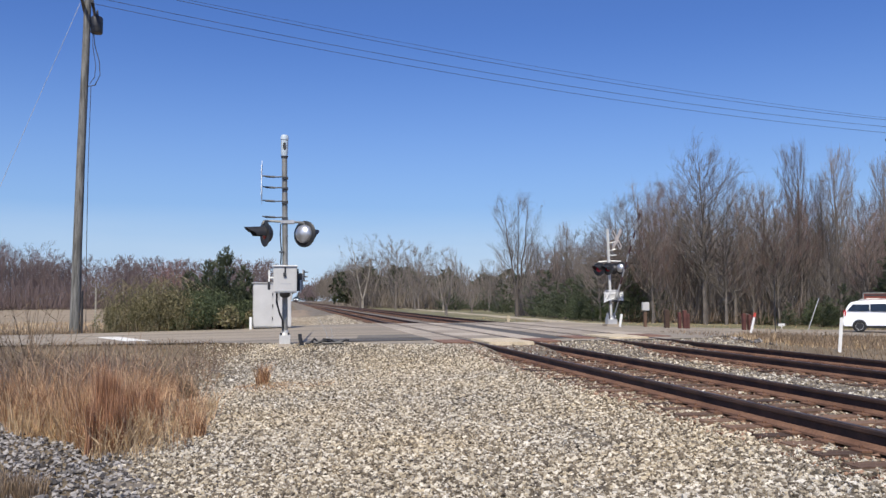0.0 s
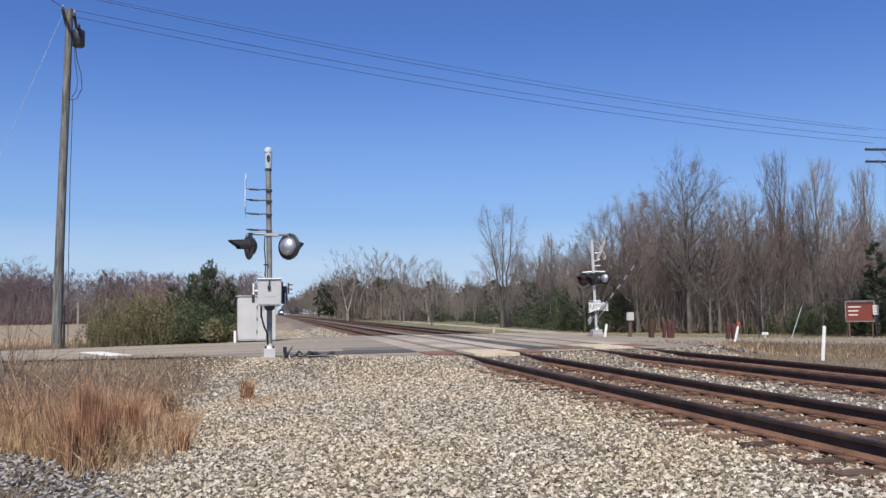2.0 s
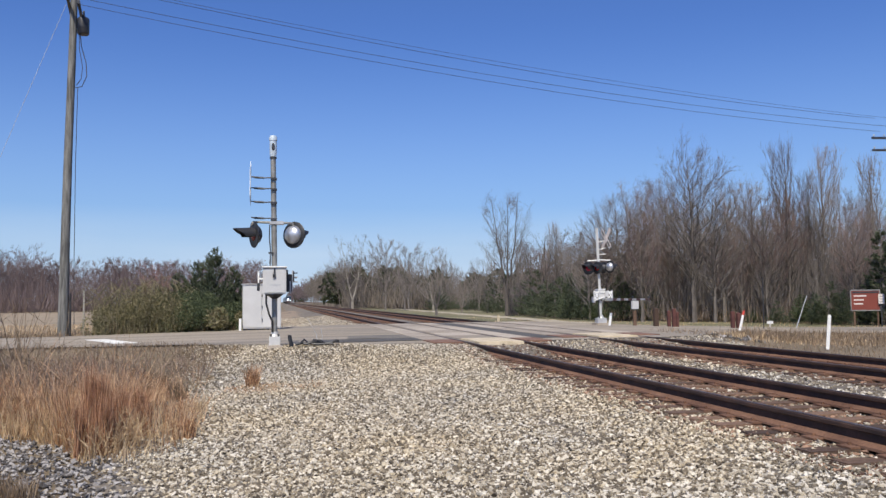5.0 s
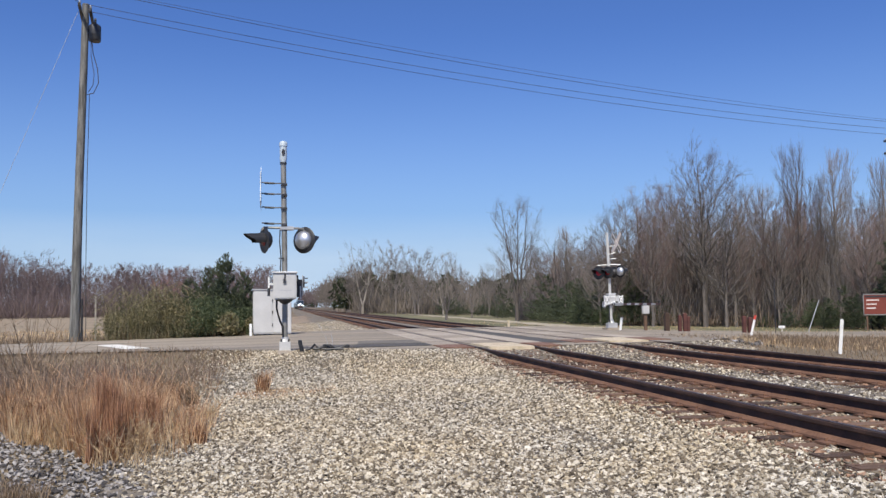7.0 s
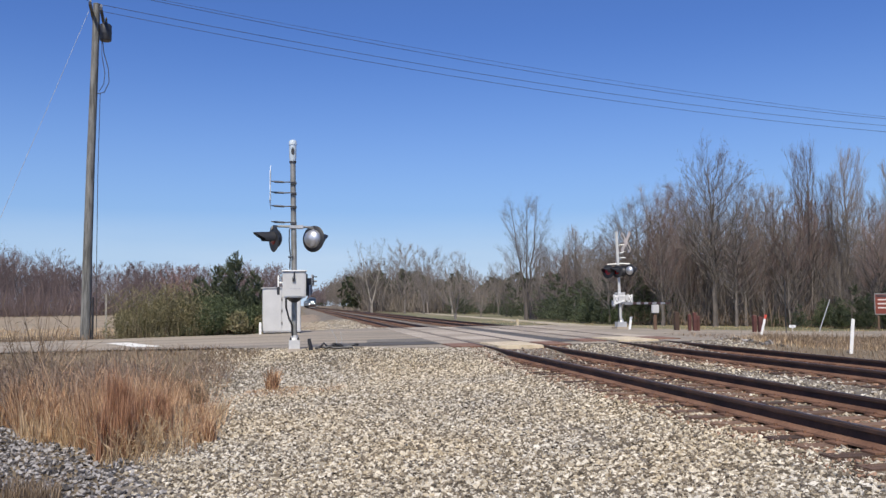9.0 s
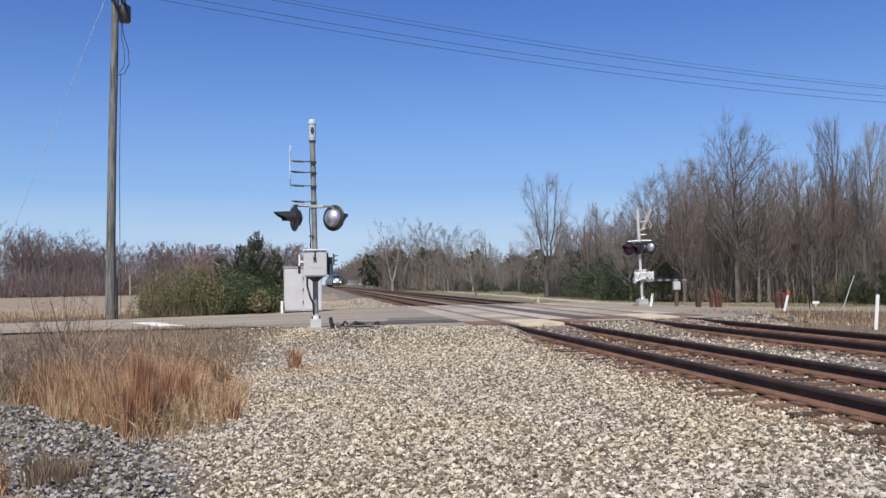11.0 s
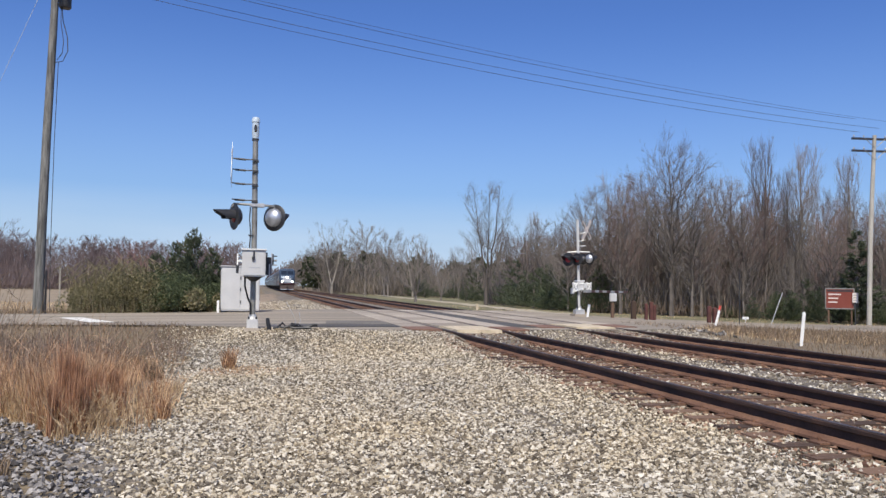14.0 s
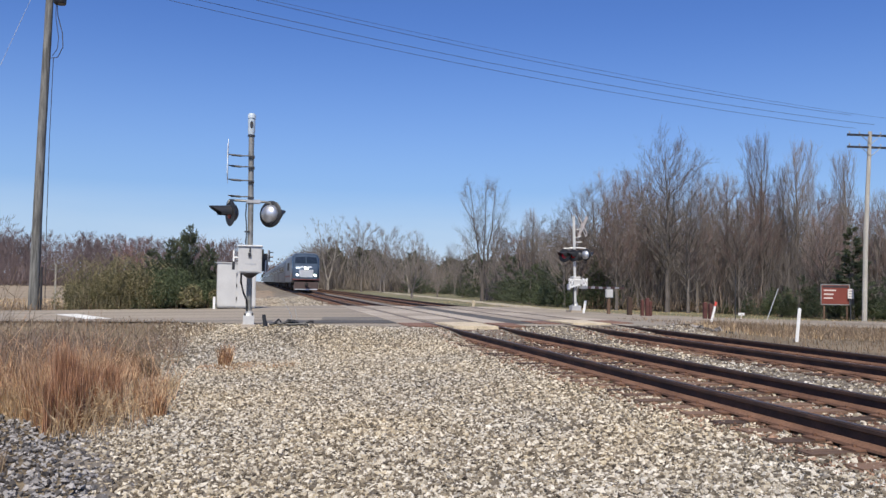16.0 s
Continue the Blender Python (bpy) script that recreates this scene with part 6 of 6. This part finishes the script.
def locomotive():
    t = thing("locomotive", (0, 0, 0), "silver and blue diesel passenger locomotive with lit headlights", "locomotive")
    body = part("body", loft(Mesh(), [hull(1.75, 1.5, 1.05, 4.28, 0.55), hull(2.2, 1.52, 1.05, 4.36, 0.55), hull(20.6, 1.52, 1.05, 4.36, 0.55)]), M_LOCO, t, "silver grey body", bevel=0.02, smooth=True)
    nose = part("nose", loft(Mesh(), [hull(0.10, 1.22, 1.35, 2.55, 0.22), hull(0.32, 1.40, 1.30, 2.85, 0.30), hull(0.72, 1.47, 1.25, 3.35, 0.42), hull(1.35, 1.50, 1.15, 4.05, 0.52), hull(1.76, 1.52, 1.05, 4.30, 0.55)]), M_NOSE, t, "blue grey sloped nose", smooth=True)
    part("nose_panel", Mesh().add([(-0.72, 0.075, 1.62), (0.72, 0.075, 1.62), (0.78, 0.085, 2.42), (0.55, 0.27, 2.84), (-0.55, 0.27, 2.84), (-0.78, 0.085, 2.42), (-0.72, 0.14, 1.62), (0.72, 0.14, 1.62), (0.78, 0.15, 2.42), (0.55, 0.36, 2.84), (-0.55, 0.36, 2.84), (-0.78, 0.15, 2.42)],
                                  [(0, 1, 2, 5), (5, 2, 3, 4), (7, 6, 11, 8), (8, 11, 10, 9), (0, 6, 7, 1), (1, 7, 8, 2), (2, 8, 9, 3), (3, 9, 10, 4), (4, 10, 11, 5), (5, 11, 6, 0)]), M_NOSEPALE, nose, "pale nose panel")
    part("stripe", Mesh().box((0, 0.62, 1.38), (2.98, 1.06, 0.20)), M_NOSERED, nose, "dull red stripe", bevel=0.05)
    for s in (-1, 1):
        m = Mesh().add([(s * 0.06, 0.52, 3.16), (s * 1.24, 0.56, 3.14), (s * 1.14, 1.06, 3.84), (s * 0.06, 1.06, 3.92), (s * 0.06, 0.80, 3.10), (s * 1.24, 0.84, 3.08), (s * 1.14, 1.34, 3.78), (s * 0.06, 1.34, 3.86)],
                       [(0, 1, 2, 3), (7, 6, 5, 4), (0, 4, 5, 1), (1, 5, 6, 2), (2, 6, 7, 3), (3, 7, 4, 0)])
        part("windshield", m, M_GLASS, nose, "dark windshield pane")
        part("ditch_light", Mesh().lathe([(0.0, 0.0), (0.095, 0.0), (0.11, -0.06), (0.0, -0.06)], facing((s * 0.98, 0.06, 1.86), (0, -1, 0)), 16), M_DITCH, t, "lit ditch light", smooth=True)
        part("side_window", Mesh().box((s * 1.525, 2.6, 3.2), (0.02, 0.8, 0.62)), M_GLASS, body, "dark cab window", bevel=0.008)
        part("door", Mesh().box((s * 1.522, 3.7, 2.45), (0.02, 0.66, 2.0)), M_LOCO, body, bevel=0.008)
        part("grille", Mesh().box((s * 1.522, 11.0, 2.9), (0.02, 5.6, 0.9)), M_UNDER, body, "dark side grille", bevel=0.008)
        part("stripe", Mesh().box((s * 1.525, 11.2, 1.75), (0.016, 18.6, 0.22)), M_NOSERED, body, "dull red side stripe")
        part("handrail", Mesh().tube([(s * 1.56, 2.1, 1.2), (s * 1.6, 2.1, 1.5), (s * 1.6, 2.1, 2.9), (s * 1.56, 2.1, 3.0)], 0.02, 6), M_ALU, body)
    hl = part("headlight", Mesh().lathe([(0.0, 0.0), (0.22, 0.0), (0.25, 0.03), (0.25, -0.18), (0.0, -0.18)], facing((0, 0.10, 2.62), (0, -1, 0)), 20), M_DARK, t, "headlight housing", smooth=True)
    for s in (-0.11, 0.11):
        part("lens", Mesh().lathe([(0.0, 0.02), (0.09, 0.01), (0.10, -0.02)], facing((s, 0.085, 2.62), (0, -1, 0)), 14), M_BEAM, hl, "lit headlight", smooth=True)
    part("pilot", Mesh().add([(-1.3, 0.2, 1.1), (1.3, 0.2, 1.1), (1.35, -0.05, 0.25), (-1.35, -0.05, 0.25), (-1.3, 0.6, 1.1), (1.3, 0.6, 1.1), (1.35, 0.4, 0.25), (-1.35, 0.4, 0.25)],
                             [(0, 1, 2, 3), (7, 6, 5, 4), (0, 4, 5, 1), (1, 5, 6, 2), (2, 6, 7, 3), (3, 7, 4, 0)]), M_PILOT, t, "dark red brown pilot plate", bevel=0.03)
    part("pilot_edge", Mesh().box((0, -0.06, 0.27), (2.5, 0.08, 0.12)), M_NOSEPALE, t, "pale pilot edge", bevel=0.02)
    part("coupler", Mesh().box((0, -0.15, 0.82), (0.26, 0.5, 0.28)).box((0.05, -0.42, 0.82), (0.34, 0.16, 0.34)), M_UNDER, t, bevel=0.03)
    part("fuel_tank", Mesh().prism([(-1.35, 0.95), (-1.35, 0.5), (-1.0, 0.28), (1.0, 0.28), (1.35, 0.5), (1.35, 0.95)], 7.8, 13.2), M_UNDER, t, bevel=0.03)
    part("roof_fan", Mesh().lathe([(0.62, 4.30), (0.62, 4.46), (0.55, 4.48), (0.0, 4.48)], pose(0, 15.5, 0), 20), M_UNDER, t)
    bogie(t, 4.0, 2.75, 0.5)
    bogie(t, 17.2, 2.75, 0.5)
    return t


def coach():
    t = thing("passenger_coach", (0, 0, 0), "silver stainless steel passenger coach with dark windows", "train coach", "coaches")
    body = part("body", loft(Mesh(), [hull(0.45, 1.5, 1.0, 4.15, 0.6), hull(0.7, 1.58, 0.95, 4.25, 0.62), hull(25.3, 1.58, 0.95, 4.25, 0.62), hull(25.55, 1.5, 1.0, 4.15, 0.6)]), M_COACH, t, smooth=True)
    for s in (-1, 1):
        for k in range(14):
            part("window", Mesh().box((s * 1.585, 3.4 + 1.48 * k, 2.72), (0.02, 1.1, 0.6)), M_GLASS, body, "dark window", bevel=0.008)
        for z in (1.2, 1.42, 1.64, 1.86):
            part("flute", Mesh().box((s * 1.59, 13, z), (0.02, 24.2, 0.09)), M_COACH, body)
        for y in (1.6, 24.4):
            part("door", Mesh().box((s * 1.586, y, 2.2), (0.02, 0.86, 2.2)), M_COACH, body, bevel=0.01)
        part("stripe", Mesh().box((s * 1.588, 13, 3.16), (0.014, 24.2, 0.14)), M_NOSE, body, "blue stripe")
    part("gangway", Mesh().box((0, 0.22, 2.2), (1.0, 0.5, 2.3)).box((0, 25.78, 2.2), (1.0, 0.5, 2.3)), M_UNDER, t, "dark rubber gangway", bevel=0.03)
    part("equipment_box", Mesh().box((0, 11, 0.72), (2.5, 4.5, 0.5)), M_UNDER, t, bevel=0.03)
    part("equipment_box", Mesh().box((0, 16, 0.72), (2.5, 2.5, 0.5)), M_UNDER, t, bevel=0.03)
    bogie(t, 4.2, 2.6, 0.46)
    bogie(t, 21.8, 2.6, 0.46)
    return t


LOCO = locomotive()
COACHES = [coach()]
for k in range(9):
    COACHES.append(copy_thing(COACHES[0], Matrix()))

# ---- white minivan ----
M_VAN = mat("white_car_paint", (0.76, 0.77, 0.78), (0.82, 0.83, 0.84), 0.25, s1=1, s2=10, bump=0, grain=0.06)
M_TYRE = mat("black_tyre", (0.014, 0.014, 0.014), (0.028, 0.028, 0.028), 0.85, s1=6, s2=60, bump=0.2, depth=0.004)
M_TAIL = mat("red_tail_lamp", (0.35, 0.015, 0.02), (0.45, 0.02, 0.03), 0.2, bump=0)


def minivan():
    """Heads along x from the rear bumper at x = 0."""
    t = thing("minivan", (0, 0, 0), "white minivan with dark windows driving along the road", "car")
    side = [(0.05, 0.32), (0.02, 0.62), (0.06, 0.98), (0.26, 1.40), (0.42, 1.58), (0.8, 1.66), (2.2, 1.70), (3.1, 1.62), (3.55, 1.42), (4.15, 1.05), (4.75, 0.92), (5.05, 0.74), (5.10, 0.42), (5.0, 0.28)]
    w = 0.97
    secs = []
    for y, f in ((-w, 0.0), (-w * 0.985, 0.012), (w * 0.985, 0.012), (w, 0.0)):
        secs.append([(x, y * (1 - 0.22 * max(0.0, (z - 0.98)) / 0.72), z + f) for x, z in side])
    body = part("body", loft(Mesh(), secs), M_VAN, t, smooth=True)
    def wall(z):
        return w * (1 - 0.22 * max(0.0, (z - 0.98)) / 0.72)
    for s in (-1, 1):
        for name, quad in (("rear_window", [(0.22, 1.12), (1.30, 1.11), (1.30, 1.47), (0.50, 1.47)]), ("side_window", [(1.34, 1.11), (2.42, 1.10), (2.42, 1.52), (1.34, 1.49)]), ("front_window", [(2.47, 1.10), (3.72, 1.08), (3.12, 1.50), (2.47, 1.52)])):
            n = [(x, s * (wall(z) + 0.008), z) for x, z in quad] + [(x, s * (wall(z) - 0.02), z) for x, z in quad]
            part(name, Mesh().add(n, [(0, 1, 2, 3), (7, 6, 5, 4), (0, 4, 5, 1), (1, 5, 6, 2), (2, 6, 7, 3), (3, 7, 4, 0)]), M_GLASS, body, "dark tinted window")
        part("tail_light", Mesh().box((0.10, s * 0.86, 0.98), (0.14, 0.16, 0.34)), M_TAIL, body, "red tail light", bevel=0.02)
        part("headlight", Mesh().box((4.86, s * 0.74, 0.80), (0.3, 0.3, 0.14)), M_ALU, body, bevel=0.03)
        part("mirror", Mesh().box((3.45, s * 1.05, 1.08), (0.12, 0.2, 0.16)), M_VAN, body, bevel=0.03)
        part("sill", Mesh().box((2.5, s * 0.955, 0.30), (3.0, 0.06, 0.14)), M_BLACK, body, bevel=0.02)
        part("roof_rail", Mesh().tube([(0.8, s * 0.66, 1.68), (0.9, s * 0.66, 1.74), (2.5, s * 0.66, 1.76), (2.6, s * 0.66, 1.70)], 0.02, 6), M_ALU, body)
        for x in (0.80, 3.98):
            part("wheel_arch", Mesh().lathe([(0.0, 0.0), (0.345, 0.0), (0.345, 0.04), (0.0, 0.04)], pose(x, s * 0.955, 0.33, 90 if s < 0 else -90), 24), M_BLACK, body, "dark wheel arch")
            tyre = part("wheel", Mesh().lathe([(0.20, 0.055), (0.28, 0.06), (0.31, 0.03), (0.31, -0.16), (0.20, -0.16)], pose(x, s * 0.96, 0.31, 90 if s < 0 else -90), 24), M_TYRE, t, "black tyre", smooth=True)
            part("rim", Mesh().lathe([(0.0, 0.03), (0.06, 0.035), (0.08, 0.02), (0.18, 0.03), (0.205, 0.055), (0.205, -0.1)], pose(x, s * 0.96, 0.31, 90 if s < 0 else -90), 20), M_ALU, tyre, "silver wheel rim", smooth=True)
    part("back_window", Mesh().add([(0.07, -0.72, 1.02), (0.07, 0.72, 1.02), (0.25, 0.66, 1.42), (0.25, -0.66, 1.42), (0.12, -0.72, 1.02), (0.12, 0.72, 1.02), (0.30, 0.66, 1.42), (0.30, -0.66, 1.42)],
                                   [(0, 1, 2, 3), (7, 6, 5, 4), (0, 4, 5, 1), (1, 5, 6, 2), (2, 6, 7, 3), (3, 7, 4, 0)]), M_GLASS, body, "dark rear window")
    part("bumper", Mesh().box((0.04, 0, 0.48), (0.14, 1.86, 0.24)), M_VAN, body, bevel=0.04)
    part("number_plate", Mesh().box((-0.035, 0, 0.72), (0.02, 0.3, 0.15)), M_SIGNTEXT, body, "pale plate with no readable text")
    return t


VAN = minivan()


# ---- ties ----
tie = Mesh().box((0, 0, -0.09), (2.62, 0.225, 0.18)).data("tie", M_TIE, 0.012)
rt2 = random.Random(8)
for t, xc in zip(TRACKS, (sum(RAILS[:2]) / 2, sum(RAILS[2:]) / 2)):
    for k in range(290):
        y = 3.0 + 0.5 * k
        if 22.2 < y < 41.5:
            continue
        o = new("tie", tie)
        o.parent = t
        o.matrix_basis = pose(xc + rt2.uniform(-0.05, 0.05), y + rt2.uniform(-0.02, 0.02), -0.176 + rt2.uniform(-0.010, 0.0), 0, 0, rt2.uniform(-0.8, 0.8))
    far = Mesh()
    for k in range(500):
        far.box((xc, 148.0 + 0.5 * k, -0.27), (2.6, 0.225, 0.18))
    tagged(part("tie", far, M_TIE, t), kind="stuff")


def motions():
    speed, last = 36.1, 94.2 - 0.3
    for ob, back in [(LOCO, 0.0)] + [(c, 21.2 + 26.2 * k) for k, c in enumerate(COACHES)]:
        walk(ob, [(t, pose(5.675, last + speed * (16.0 - t) + back, 0.006)) for t in range(17)])
    rows, x, y = [], 29.9, 41.6
    for k in range(65):
        t = 0.25 * k
        slope = float(np.interp(x + 2, *RC) - np.interp(x, *RC)) / 2
        along = math.atan(slope)
        w = min(1.0, max(0.0, (t - 1.2) / 3.0))
        turn = radians(-37) + (along - radians(-37)) * w * w * (3 - 2 * w)
        rows.append((t, pose(x, y, float(np.interp(x, *RZ)) + 0.012, 0, 0, math.degrees(turn))))
        v = 2.55 + 0.5 * max(0.0, t - 0.8)
        x += v * 0.25 * math.cos(turn)
        y += v * 0.25 * math.sin(turn)
    walk(VAN, rows)
    fall = ((0.0, 52), (0.5, 45), (1.0, 38), (1.5, 31.5), (2.0, 26), (2.5, 21), (3.0, 16), (3.7, 9), (4.4, 2.5), (5.0, 0), (10.0, 0), (16.0, 0))
    walk(FAR_ARM, [(t, pose(0.16, -0.12, 1.08, a, 0, 180)) for t, a in fall])
    drop = ((0.0, 15), (0.8, 14.5), (1.5, 13), (2.5, 7), (3.2, 1), (3.7, 0), (10.0, 0), (16.0, 0))
    walk(NEAR_ARM, [(t, pose(0.0, 0.22, 1.42, a)) for t, a in drop])


motions()
